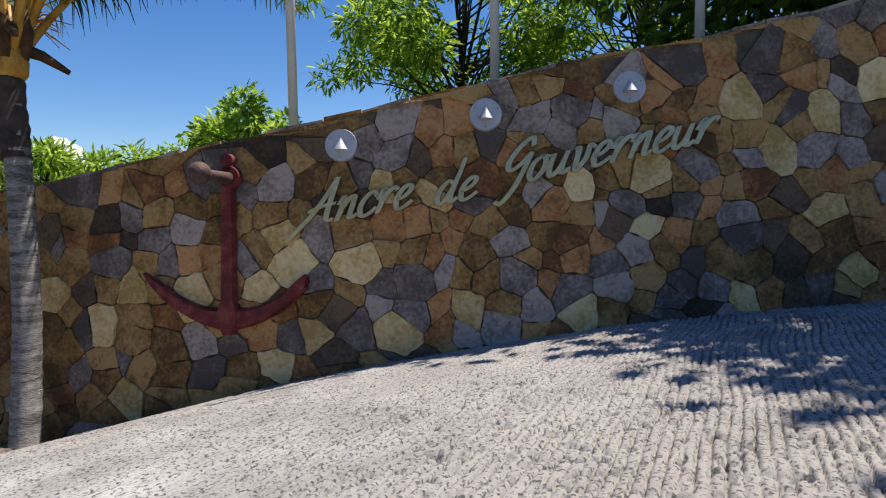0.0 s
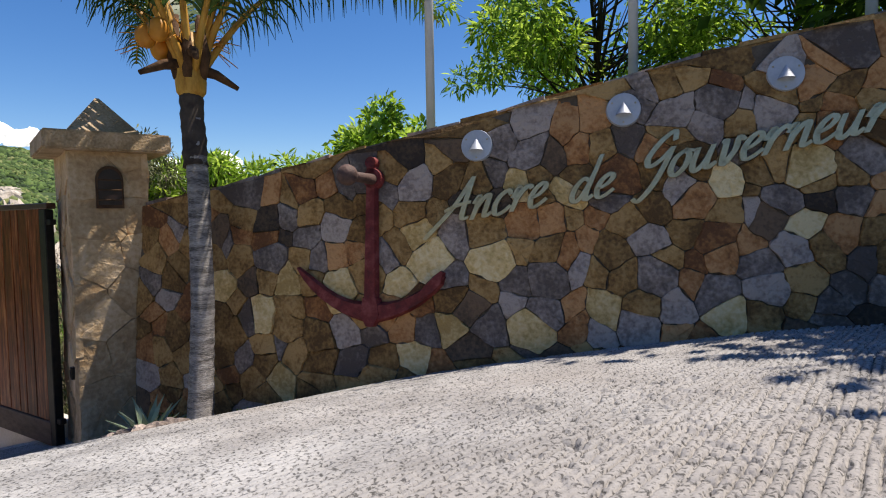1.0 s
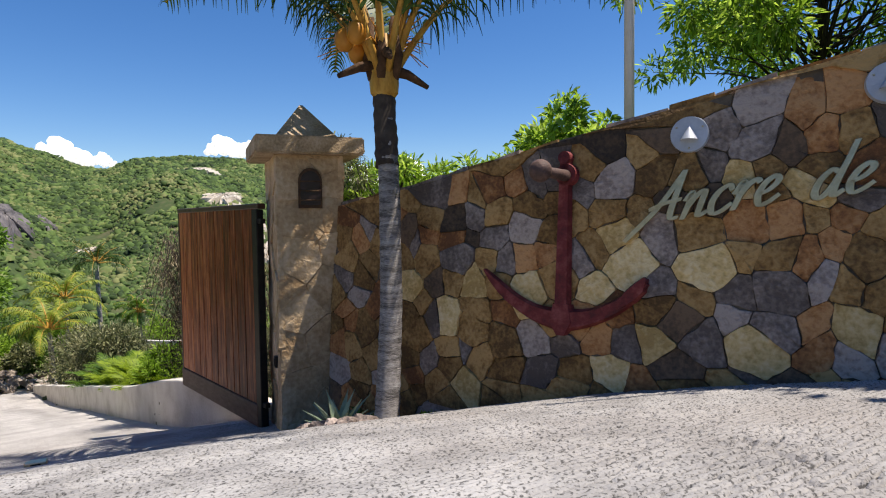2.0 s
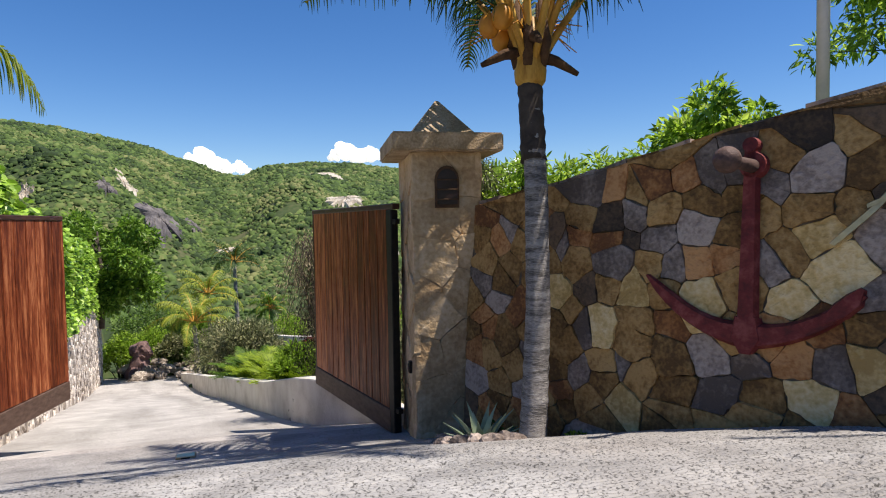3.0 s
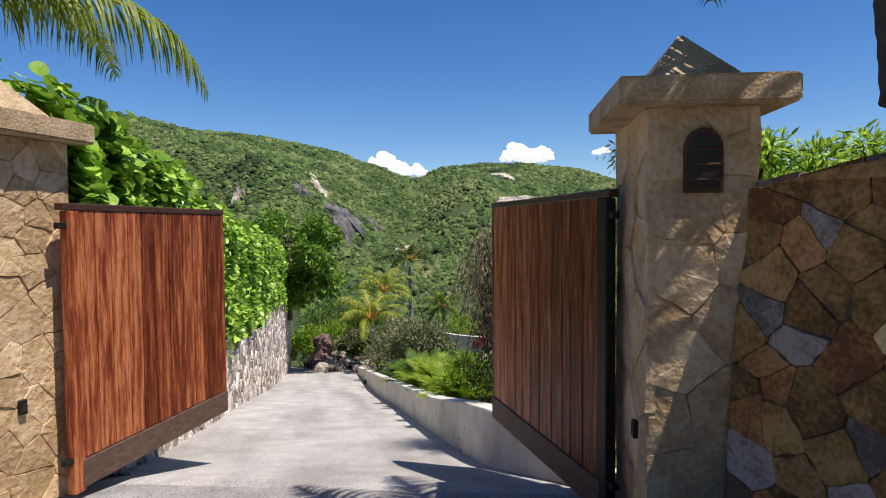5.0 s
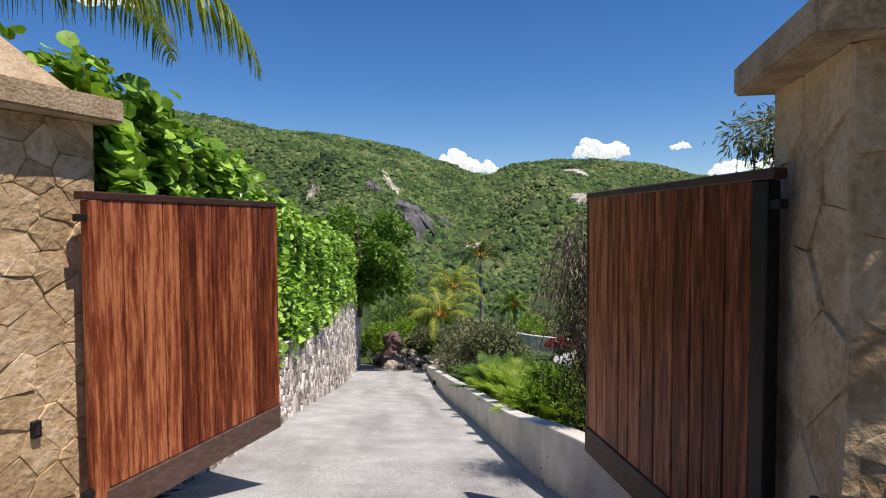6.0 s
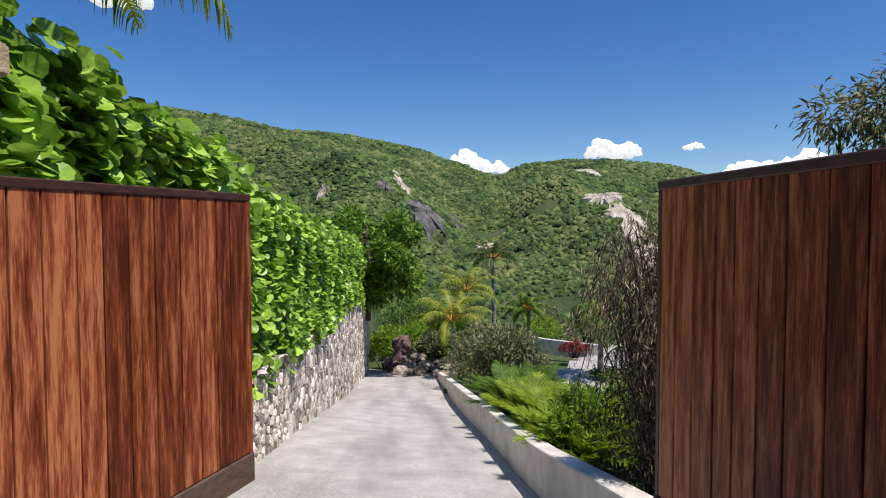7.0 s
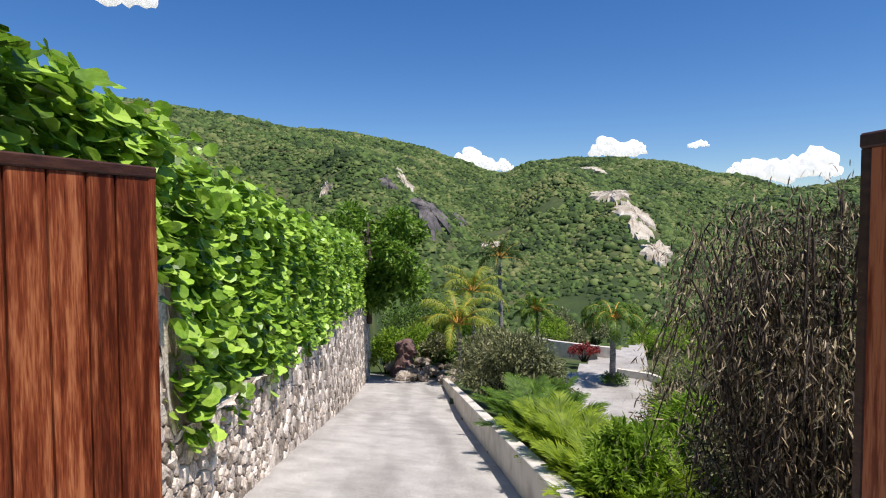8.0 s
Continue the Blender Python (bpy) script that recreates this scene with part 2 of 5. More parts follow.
# ---- builders ----
def raw(name, verts, faces, mat, parent=None, smooth=False):
    me = bpy.data.meshes.new(name)
    me.from_pydata([tuple(map(float, v)) for v in verts] if not isinstance(verts, np.ndarray) else verts.tolist(), [], faces if isinstance(faces, list) else faces.tolist())
    if mat is not None:
        me.materials.append(mat)
    if smooth:
        me.polygons.foreach_set("use_smooth", [True] * len(me.polygons))
    ob = new(name, me)
    if parent is not None:
        ob.parent = parent
    return ob


def part(name, bm, mat, parent, label="", smooth=False):
    """Links a bmesh as one mesh under a thing or a part."""
    me = bpy.data.meshes.new(name)
    bmesh.ops.recalc_face_normals(bm, faces=bm.faces)
    bm.to_mesh(me)
    bm.free()
    me.materials.append(mat)
    if smooth:
        me.polygons.foreach_set("use_smooth", [True] * len(me.polygons))
    ob = new(name, me)
    ob.parent = parent
    if label:
        ob["label"] = label
    return ob


def thing(name, x=0, y=0, z=0, rz=0, **tags):
    e = new(name)
    e.matrix_basis = pose(x, y, z, 0, 0, rz)
    return tagged(e, **tags)


def box(x0, y0, z0, x1, y1, z1, bevel=0.004, seg=1):
    bm = bmesh.new()
    bmesh.ops.create_cube(bm, size=1)
    for v in bm.verts:
        v.co = Vector(((x0 + x1) / 2 + v.co.x * (x1 - x0), (y0 + y1) / 2 + v.co.y * (y1 - y0), (z0 + z1) / 2 + v.co.z * (z1 - z0)))
    if bevel:
        bmesh.ops.bevel(bm, geom=bm.edges[:], offset=bevel, segments=seg, affect="EDGES")
    return bm


def tube_arrays(points, radii, sides=8, rough=0.0, rng=None):
    """Verts and faces of a tapered tube along points."""
    pts = [Vector(p) for p in points]
    vs, fs = [], []
    for i, p in enumerate(pts):
        d = (pts[min(i + 1, len(pts) - 1)] - pts[max(i - 1, 0)]).normalized()
        a = d.orthogonal().normalized()
        if abs(d.z) > 0.5:
            a = (Vector((1, 0, 0)) - d * d.x).normalized()
        b = d.cross(a)
        for k in range(sides):
            th = 2 * math.pi * k / sides
            r = radii[i] * (1 + (rng.uniform(-rough, rough) if rough else 0))
            vs.append(p + (a * math.cos(th) + b * math.sin(th)) * r)
    for i in range(len(pts) - 1):
        for k in range(sides):
            k2 = (k + 1) % sides
            fs.append((i * sides + k, i * sides + k2, (i + 1) * sides + k2, (i + 1) * sides + k))
    fs.append(tuple(range(sides))[::-1])
    fs.append(tuple((len(pts) - 1) * sides + k for k in range(sides)))
    return vs, fs


def tubes(name, list_of, mat, parent, label="", sides=8, rough=0.0, seed=1, smooth=True):
    rng = random.Random(seed)
    vs, fs = [], []
    for pts, radii in list_of:
        v, f = tube_arrays(pts, radii, sides, rough, rng)
        o = len(vs)
        vs += v
        fs += [tuple(i + o for i in q) for q in f]
    ob = raw(name, vs, fs, mat, parent, smooth)
    if label:
        ob["label"] = label
    return ob


def leaf_template(kind):
    """A folded leaf along +x in the unit range: verts and faces."""
    if kind == "round":
        n = 8
        rim = [(0.5 - 0.5 * math.cos(2 * math.pi * k / n), 0.5 * math.sin(2 * math.pi * k / n), 0.06 * math.cos(4 * math.pi * k / n)) for k in range(n)]
        return np.array([(0.48, 0, -0.05)] + rim), [(0, 1 + k, 1 + (k + 1) % n) for k in range(n)]
    if kind == "lance":
        v = [(0, 0, 0), (0.35, 0.13, 0.03), (0.35, -0.13, 0.03), (0.7, 0.1, 0.0), (0.7, -0.1, 0.0), (1, 0, -0.12), (0.5, 0, -0.03)]
        return np.array(v), [(0, 2, 6), (0, 6, 1), (1, 6, 3), (2, 4, 6), (6, 4, 5), (6, 5, 3)]
    if kind == "strip":
        return np.array([(0, 0, 0), (0.4, 0.06, 0.03), (0.4, -0.06, 0.03), (0.8, 0.045, 0.0), (0.8, -0.045, 0.0), (1, 0, -0.1)]), [(0, 2, 1), (1, 2, 4), (1, 4, 3), (3, 4, 5)]
    v = [(0, 0, 0), (0.45, 0.26, 0.06), (0.45, -0.26, 0.06), (1, 0, -0.05), (0.45, 0, -0.03)]
    return np.array(v), [(0, 4, 1), (0, 2, 4), (1, 4, 3), (4, 2, 3)]


def scatter(template, pos, direction, up, size):
    """Many copies of a template joined: arrays of verts and faces."""
    tv, tf = template
    d = direction / np.linalg.norm(direction, axis=1, keepdims=True)
    s = np.cross(up, d)
    s /= np.linalg.norm(s, axis=1, keepdims=True) + 1e-9
    u = np.cross(d, s)
    v = pos[:, None, :] + size[:, None, None] * (tv[None, :, 0:1] * d[:, None, :] + tv[None, :, 1:2] * s[:, None, :] + tv[None, :, 2:3] * u[:, None, :])
    n = len(pos)
    faces = []
    for f in tf:
        faces.append(np.array(f)[None, :] + (np.arange(n) * len(tv))[:, None])
    return v.reshape(-1, 3), np.concatenate(faces)


def foliage(name, pos, direction, size, kind, mat, parent, rng, label=""):
    up = rng.normal(size=pos.shape) * 0.55 + np.array([0, 0, 1.0])
    v, f = scatter(leaf_template(kind), pos, direction, up, size)
    ob = raw(name, v, f, mat, parent)
    if label:
        ob["label"] = label
    return ob


def crown_points(rng, centers, radii, count, shell=0.55):
    """Leaf places in uneven clumps round the centres."""
    centers, radii = np.array(centers), np.array(radii)
    w = radii ** 2
    idx = rng.choice(len(centers), count, p=w / w.sum())
    d = rng.normal(size=(count, 3))
    d /= np.linalg.norm(d, axis=1, keepdims=True)
    r = radii[idx] * (shell + (1 - shell) * rng.random(count)) * (1 + 0.18 * rng.normal(size=count))
    return centers[idx] + d * r[:, None] * np.array([1, 1, 0.85]), d


def tree(name, x, y, z, height, spread, crown_from, leaves, leaf_size, mat, seed, label, category="tree", kind="simple", lumps=16, trunk=0.12, flat=0.8, bark="bark_dark", droop=0.2, clump_r=(0.25, 0.42)):
    rng = np.random.default_rng(seed)
    t = thing(name, x, y, z, label=label, category=category)
    cz = (crown_from + height) / 2
    hz = (height - crown_from) / 2
    cs, rs, limbs = [], [], []
    limbs.append(([(0, 0, -0.3), (0.05 * spread, 0.03, height * 0.3), (0.02, -0.06 * spread, height * 0.72)], [trunk, trunk * 0.75, trunk * 0.3]))
    for i in range(lumps):
        a = i * 2.399 + rng.uniform(-0.4, 0.4)
        rr = spread * math.sqrt((i + 0.5) / lumps) * rng.uniform(0.75, 1.1)
        zz = cz + hz * flat * rng.uniform(-0.85, 0.85) * math.sqrt(max(0.1, 1 - (rr / (spread * 1.2)) ** 2))
        c = (rr * math.cos(a), rr * math.sin(a), zz)
        cs.append(c)
        rs.append(spread * rng.uniform(*clump_r))
        st = min(height * rng.uniform(0.12, 0.6), max(0.15 * height, c[2] - 0.25 * rr))
        limbs.append(([(0.03, 0, st), (c[0] * 0.5, c[1] * 0.5, st + (c[2] - st) * 0.65), c], [trunk * 0.36, trunk * 0.2, trunk * 0.08]))
    tubes("trunk", limbs, M[bark], t, sides=6)
    p, d = crown_points(rng, cs, rs, leaves)
    d = d + rng.normal(size=d.shape) * 0.7 + np.array([0, 0, -droop])
    foliage("crown", p, d, leaf_size * rng.uniform(0.6, 1.3, len(p)), kind, M[mat], t, rng)
    return t


def shrub(name, x, y, z, rx, ry, h, leaves, leaf_size, mat, seed, label, kind="simple", category="shrub", droop=0.0):
    rng = np.random.default_rng(seed)
    t = thing(name, x, y, z, label=label, category=category)
    cs, rs, stems = [], [], []
    for i in range(14):
        a = i * 2.399
        q = math.sqrt((i + 0.5) / 14) * rng.uniform(0.6, 1.0)
        c = (rx * q * math.cos(a), ry * q * math.sin(a), h * (0.25 + 0.6 * (1 - q * q) * rng.uniform(0.6, 1.1)))
        cs.append(c)
        rs.append(min(rx, ry, h) * rng.uniform(0.28, 0.42))
        stems.append(([(c[0] * 0.15, c[1] * 0.15, -0.2), (c[0] * 0.5, c[1] * 0.5, c[2] * 0.5), c], [0.03, 0.02, 0.008]))
    tubes("trunk", stems, M["bark_dark"], t, sides=5)
    p, d = crown_points(rng, cs, rs, leaves, 0.4)
    p[:, 2] = np.maximum(p[:, 2], 0.02)
    d = d + rng.normal(size=d.shape) * 0.6 + np.array([0, 0, -droop])
    foliage("foliage", p, d, leaf_size * rng.uniform(0.6, 1.3, len(p)), kind, M[mat], t, rng)
    return t


def frond_arrays(base, az, lift, length, rng, leaflet, bend=1.0, pairs=46, start=0.16, width=0.05, hang=0.5, sweep=0.6):
    """One pinnate palm leaf: rib points, and the arrays of its leaflets."""
    rib = []
    pos = np.array(base, float)
    steps = 16
    el = lift
    hx, hy = math.cos(az), math.sin(az)
    for i in range(steps + 1):
        rib.append(pos.copy())
        dvec = np.array([hx * math.cos(el), hy * math.cos(el), math.sin(el)])
        pos = pos + dvec * length / steps
        el -= bend * (0.35 + 1.3 * i / steps) / steps * 2.0
    rib = np.array(rib)
    side = np.array([-hy, hx, 0.0])
    def on_rib(q):
        k = q * steps
        i0 = min(int(k), steps - 1)
        return rib[i0] + (rib[i0 + 1] - rib[i0]) * (k - i0), rib[i0 + 1] - rib[i0]
    vs = [on_rib(start + (1 - start) * j / pairs)[0] for j in range(pairs + 1)]
    fs = []
    for j in range(pairs):
        q = start + (1 - start) * (j + 0.5) / pairs
        p, along = on_rib(q)
        along = along / np.linalg.norm(along)
        ln = leaflet * (math.sin(math.pi * min(1, 0.18 + 0.8 * q)) ** 0.7) * rng.uniform(0.8, 1.1)
        for sg in (1, -1):
            dd = side * sg * 0.85 + along * sweep + np.array([0, 0, 0.12]) + rng.normal(size=3) * 0.09
            dd /= np.linalg.norm(dd)
            w = width * (0.6 + 0.6 * math.sin(math.pi * q))
            cur = p.copy()
            nseg = 4
            ring = [j + 1, j]
            for s in range(1, nseg + 1):
                cur = cur + dd * ln / nseg
                ww = w * (1 - s / nseg * 0.96) ** 0.7 * 0.5
                flat = along - dd * float(along @ dd)
                flat = flat / (np.linalg.norm(flat) + 1e-6)
                vs += [cur + flat * ww, cur - flat * ww]
                o = len(vs)
                fs.append((ring[0], ring[1], o - 1, o - 2))
                ring = [o - 2, o - 1]
                dd = dd + np.array([0, 0, -hang * (0.5 + s * 0.5)]) * (0.7 + 0.5 * rng.random())
                dd /= np.linalg.norm(dd)
    return rib, vs, fs


def palm(name, x, y, z, trunk_pts, trunk_r, fronds, length, leaflet, seed, label, mat="frond", lift=(0.3, 1.3), pairs=46, width=0.05, hang=0.5, bend=1.0, rib_mat="sheath", first_az=0.0, kind_detail=True, turned=()):
    rng = np.random.default_rng(seed)
    t = thing(name, x, y, z, label=label, category="palm tree")
    rr = random.Random(seed)
    pts, rad = [], []
    tp = [Vector(p) for p in trunk_pts]
    rings = 44 if kind_detail else 10
    for i in range(rings + 1):
        q = i / rings * (len(tp) - 1)
        i0 = min(int(q), len(tp) - 2)
        pts.append(tp[i0].lerp(tp[i0 + 1], q - i0))
        q2 = i / rings
        r0 = trunk_r[0] * (1 - q2) + trunk_r[1] * q2 + trunk_r[0] * 0.45 * math.exp(-q2 * 14)
        rad.append(r0 * (1.0 + (0.035 if i % 2 else -0.02)))
    tubes("trunk", [(pts, rad)], M["bark"], t, sides=16 if kind_detail else 8, rough=0.02, seed=seed)
    top = np.array(tp[-1])
    for i in range(fronds):
        az = first_az + i * 2.399963 + dict(turned).get(i, 0.0)
        q = (i + 0.5) / fronds
        lf = lift[0] + (lift[1] - lift[0]) * q
        rib, vs, fs = frond_arrays(top + np.array([0.05 * math.cos(az), 0.05 * math.sin(az), 0.12]), az, lf, length * rng.uniform(0.9, 1.08), rng, leaflet, bend, pairs, width=width, hang=hang)
        fr = raw("frond", np.array(vs), fs, M[mat], t)
        n = len(rib)
        tubes("rib", [([tuple(p) for p in rib], [max(0.004, 0.042 * trunk_r[1] / 0.09 * (1 - k / n) ** 1.6) for k in range(n)])], M[rib_mat], fr, sides=5)
    return t


def smooth_path(pts, steps=7):
    """Points on a smooth curve through pts."""
    p = [np.array(q) for q in pts]
    p = [2 * p[0] - p[1]] + p + [2 * p[-1] - p[-2]]
    out = []
    for i in range(1, len(p) - 2):
        for k in range(steps):
            t = k / steps
            out.append(0.5 * (2 * p[i] + (p[i + 1] - p[i - 1]) * t + (2 * p[i - 1] - 5 * p[i] + 4 * p[i + 1] - p[i + 2]) * t * t + (3 * p[i] - p[i - 1] - 3 * p[i + 1] + p[i + 2]) * t ** 3))
    return out + [p[-2]]


# ---- the lie of the land ----
GY = [-60, -12, -6, -4.84, -4.24, -3.77, -3.31, -2.84, -2.36, -1.85, -1.25, -0.5, 0, 0.6, 1.9, 4.5, 5.3, 7.9, 14, 22.6, 28, 34, 60]
GZ = [1.3, 1.42, 1.36, 1.29, 1.23, 1.17, 1.08, 0.98, 0.86, 0.70, 0.48, 0.24, 0.12, 0.02, -0.38, -0.95, -1.13, -1.67, -3.05, -4.7, -5.5, -6.4, -8]
WU, WN = np.array([0.66, -0.751]), np.array([-0.751, -0.66])
LEAN = 0.08
LDIR = np.array([-0.327, 0.945])          # along the drive
LNOR = np.array([0.945, 0.327])           # across it, to the right
WALL_C, KERB_C = -3.258, -0.19            # LNOR offsets of the left wall's face and the kerb's road side


def road_z(x, y):
    return np.interp(y, GY, GZ) + 0.03 * np.clip(x, -4, 0) + 0.03


def kerb_bend(y):
    return 0.3 * np.clip((2.3 - y) / 1.5, 0, 1)


def wall_v(u):
    u = np.minimum(u, 3.2)
    return -0.30 + 0.36 * u - 0.0567 * u * u


def wall_top(u):
    return np.interp(u, [0.6, 1.5, 2.22, 2.95, 3.81, 4.48, 5.2, 6.2, 9], [1.92, 2.04, 2.18, 2.32, 2.51, 2.66, 2.78, 3.0, 3.3])


def wall_base(u):
    return np.interp(u, [0.6, 0.81, 1.4, 2.21, 2.88, 3.51, 4.14, 4.77, 5.39, 6.2, 9], [0.2, 0.29, 0.44, 0.71, 0.88, 0.98, 1.09, 1.17, 1.24, 1.29, 1.4])


def wall_point(u, z, out=0.0):
    """A place on the sign wall's face: u along it, z up, out from it."""
    xy = WU * u + WN * (wall_v(u) + LEAN * (1.4 - z) + out)
    return Vector((xy[0], xy[1], z))


def left_top(y):
    return np.interp(y, [3.42, 3.45, 4.3, 6.2, 8.9, 14, 19.6, 19.65, 26], [1.5, 0.12, 0.02, -0.1, -0.36, -0.66, -1.0, -1.45, -2.2])


# outermost bearings add an unseen high ridge for the steel letters to mirror
AZ = [-180, -90, -60, -42.6, -35.8, -31, -24.8, -20.6, -17.4, -15.2, -12.5, -10.1, -7.2, -4.6, 0.4, 5.2, 9.7, 14, 16.7, 18.5, 25, 40, 90, 180]
EL = [0.24, 0.22, 0.192, 0.187, 0.175, 0.158, 0.153, 0.14, 0.126, 0.108, 0.09, 0.086, 0.104, 0.109, 0.108, 0.093, 0.069, 0.052, 0.057, 0.066, 0.06, 0.04, 0.1, 0.24]
RID = [300, 260, 230, 230, 240, 250, 260, 270, 290, 310, 350, 370, 330, 310, 300, 300, 310, 330, 340, 340, 340, 340, 300, 300]


def land_z(x, y):
    """Height of the open ground: verge, bank, valley floor, hills."""
    rz = road_z(x, y) - 0.12
    q = x * LNOR[0] + y * LNOR[1]
    z = rz.copy()
    inside = np.clip((y - 0.4) / 1.5, 0, 1)
    right = np.clip(q - KERB_C - 0.15, 0, None)
    bank = rz + 0.12 - 0.12 * np.clip(right, 0, 2) - 0.42 * np.clip(right - 2, 0, 40)
    bank = bank + 0.3 * np.clip(1 - right / 2.6, 0, 1) * np.clip((y - 3.5) / 1.5, 0, 1)
    bank = np.maximum(bank, -6.75 - 0.02 * np.clip(y, 0, 60))
    z = np.where(right > 0, z * (1 - inside) + bank * inside, z)
    left = np.clip(WALL_C - 0.3 - q, 0, None)
    up = left_top(y) - 0.06 + 0.12 * np.clip(left, 0, 25)
    f = np.clip(left / 0.1, 0, 1) * np.clip((y + 0.6) / 0.6, 0, 1)
    z = z * (1 - f) + up * f
    u = x * WU[0] + y * WU[1]
    v = x * WN[0] + y * WN[1]
    behind = np.clip((wall_v(np.clip(u, 0.6, 99)) - 0.22 - v) / 0.12, 0, 1) * np.clip((u - 0.62) / 0.3, 0, 1)
    z = z * (1 - behind) + (wall_top(np.clip(u, 0.6, 9)) - 0.1) * behind
    ex, ey = -1.0, -1.5
    r = np.hypot(x - ex, y - ey)
    az = np.degrees(np.arctan2(x - ex, y - ey))
    R = np.interp(az, AZ, RID)
    top = 1.75 + np.interp(az, AZ, EL) * R - 1.5
    rise = np.clip((r - 55) / (R - 55), 0, 1)
    rel = np.sin(np.radians(az) * 17 + r * 0.02) * 3.2 + np.sin(np.radians(az) * 41 - r * 0.05) * 1.4 + np.sin(r * 0.07 + az * 0.3) * 1.2
    hill = -9 + (top + 9) * rise ** 0.85 + rel * np.sin(math.pi * rise)
    beyond = np.clip((r - R) / R, 0, 3)
    hill = hill - beyond * 60
    w = np.clip((r - 38) / 25, 0, 1)
    w = w * w * (3 - 2 * w)
    return z * (1 - w) + hill * w


def build_ground():
    az = np.linspace(0, 2 * math.pi, 361)[:-1]
    r = [0.4]
    while r[-1] < 2600:
        r.append(r[-1] * 1.045 + 0.02)
    r = np.array(r)
    A, R = np.meshgrid(az, r)
    X, Y = -1.0 + R * np.sin(A), -1.5 + R * np.cos(A)
    Z = land_z(X.ravel(), Y.ravel()).reshape(X.shape)
    v = np.stack([X, Y, Z], -1).reshape(-1, 3)
    n, m = len(r), 360
    i = np.arange(n - 1)[:, None] * m
    k = np.arange(m)[None, :]
    f = np.stack([i + k, i + m + k, i + m + (k + 1) % m, i + (k + 1) % m], -1).reshape(-1, 4)
    v = np.vstack([v, [[-1, -1.5, float(land_z(np.array([-1.0]), np.array([-1.5]))[0])]]])
    fs = f.tolist() + [(len(v) - 1, int(k), int((k + 1) % m)) for k in range(m)]
    return tagged(raw("ground", v, fs, M["ground"], smooth=True), "scrub covered valley ground with bank and hills", "ground", kind="structure")


build_ground()


def sheet(name, xs, ys, zf, keep, mat, label):
    X, Y = np.meshgrid(xs, ys)
    x, y = X.ravel(), Y.ravel()
    v = np.stack([x, y, zf(x, y)], -1)
    n = len(xs)
    i = (np.arange(len(ys) - 1)[:, None] * n + np.arange(n - 1)[None, :]).ravel()
    f = np.stack([i, i + 1, i + n + 1, i + n], -1)
    c = v[f].mean(1)
    f = f[keep(c[:, 0], c[:, 1])]
    used, inv = np.unique(f, return_inverse=True)
    return tagged(raw(name, v[used], inv.reshape(-1, 4), mat, smooth=True), label, name, kind="structure")


def cheap_noise(x, y, s, k):
    """Smooth value noise from a hashed lattice."""
    x, y = x * s, y * s
    xi, yi = np.floor(x), np.floor(y)
    fx, fy = x - xi, y - yi
    fx, fy = fx * fx * (3 - 2 * fx), fy * fy * (3 - 2 * fy)

    def h(a, b):
        t = np.sin(a * 127.1 + b * 311.7 + k * 74.7) * 43758.5453
        return t - np.floor(t)
    return (h(xi, yi) * (1 - fx) + h(xi + 1, yi) * fx) * (1 - fy) + (h(xi, yi + 1) * (1 - fx) + h(xi + 1, yi + 1) * fx) * fy


def raked_z(x, y):
    """The street's raked concrete: ridges across the slope, broken by coarse aggregate."""
    z = road_z(x, y)
    warp = cheap_noise(x, y, 1.3, 1) * 0.06 + cheap_noise(x, y, 5, 2) * 0.012 + cheap_noise(x, y, 25, 3) * 0.0025
    ph = (y - 0.27 * x + warp) * 2 * math.pi / 0.03
    groove = (0.5 + 0.5 * np.cos(ph)) ** 9
    along = cheap_noise(x * 0.28, y, 34, 4)
    worn = np.clip(cheap_noise(x, y, 0.9, 6) * 2.2 - 0.5, 0, 1)
    fade = np.clip((-0.9 - y) / 1.8, 0, 1)
    pits = np.clip(cheap_noise(x, y, 44, 5) - 0.72, 0, 1) * 0.11 + np.clip(cheap_noise(x, y, 19, 15) - 0.76, 0, 1) * 0.06
    crumbs = 0.004 * (cheap_noise(x, y, 62, 8) - 0.5) + 0.005 * (cheap_noise(x, y, 9, 7) - 0.5)
    return z + fade * (0.005 - (0.013 + 0.009 * worn) * groove * np.clip(2.2 * along - 0.2, 0.1, 1.3) - pits * (0.25 + 1.1 * worn) + crumbs)


def road_keep(x, y):
    q = x * LNOR[0] + y * LNOR[1] - kerb_bend(y)
    u, v = x * WU[0] + y * WU[1], x * WN[0] + y * WN[1]
    outside = (y < 0.45) & ((v > wall_v(np.clip(u, 0.5, 99)) - 0.12) | (u < 0.3))
    return np.where(y < 0.45, outside & ~((x > 0.45) & (y > -0.9)), (q < KERB_C + 0.1) & (q > WALL_C - 0.15))


xs = np.concatenate([np.arange(-9, -1.0, 0.16), np.arange(-1.0, 0.0, 0.02), np.arange(0.0, 3.3, 0.0105), np.arange(3.3, 4.4, 0.03), np.arange(4.4, 9, 0.16)])
ys = np.concatenate([np.arange(-14, -5.6, 0.16), np.arange(-5.6, -2.6, 0.0044), np.arange(-2.6, -2.2, 0.008), np.arange(-2.2, -1.2, 0.018), np.arange(-1.2, 0.5, 0.05)])
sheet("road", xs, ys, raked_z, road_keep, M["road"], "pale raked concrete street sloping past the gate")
sheet("driveway", np.arange(-13, 1.0, 0.12), np.arange(0.45, 25, 0.14), lambda x, y: road_z(x, y) + 0.001 * (cheap_noise(x, y, 3, 9) - 0.5), road_keep,
      M["drive"], "worn pale concrete driveway running downhill")
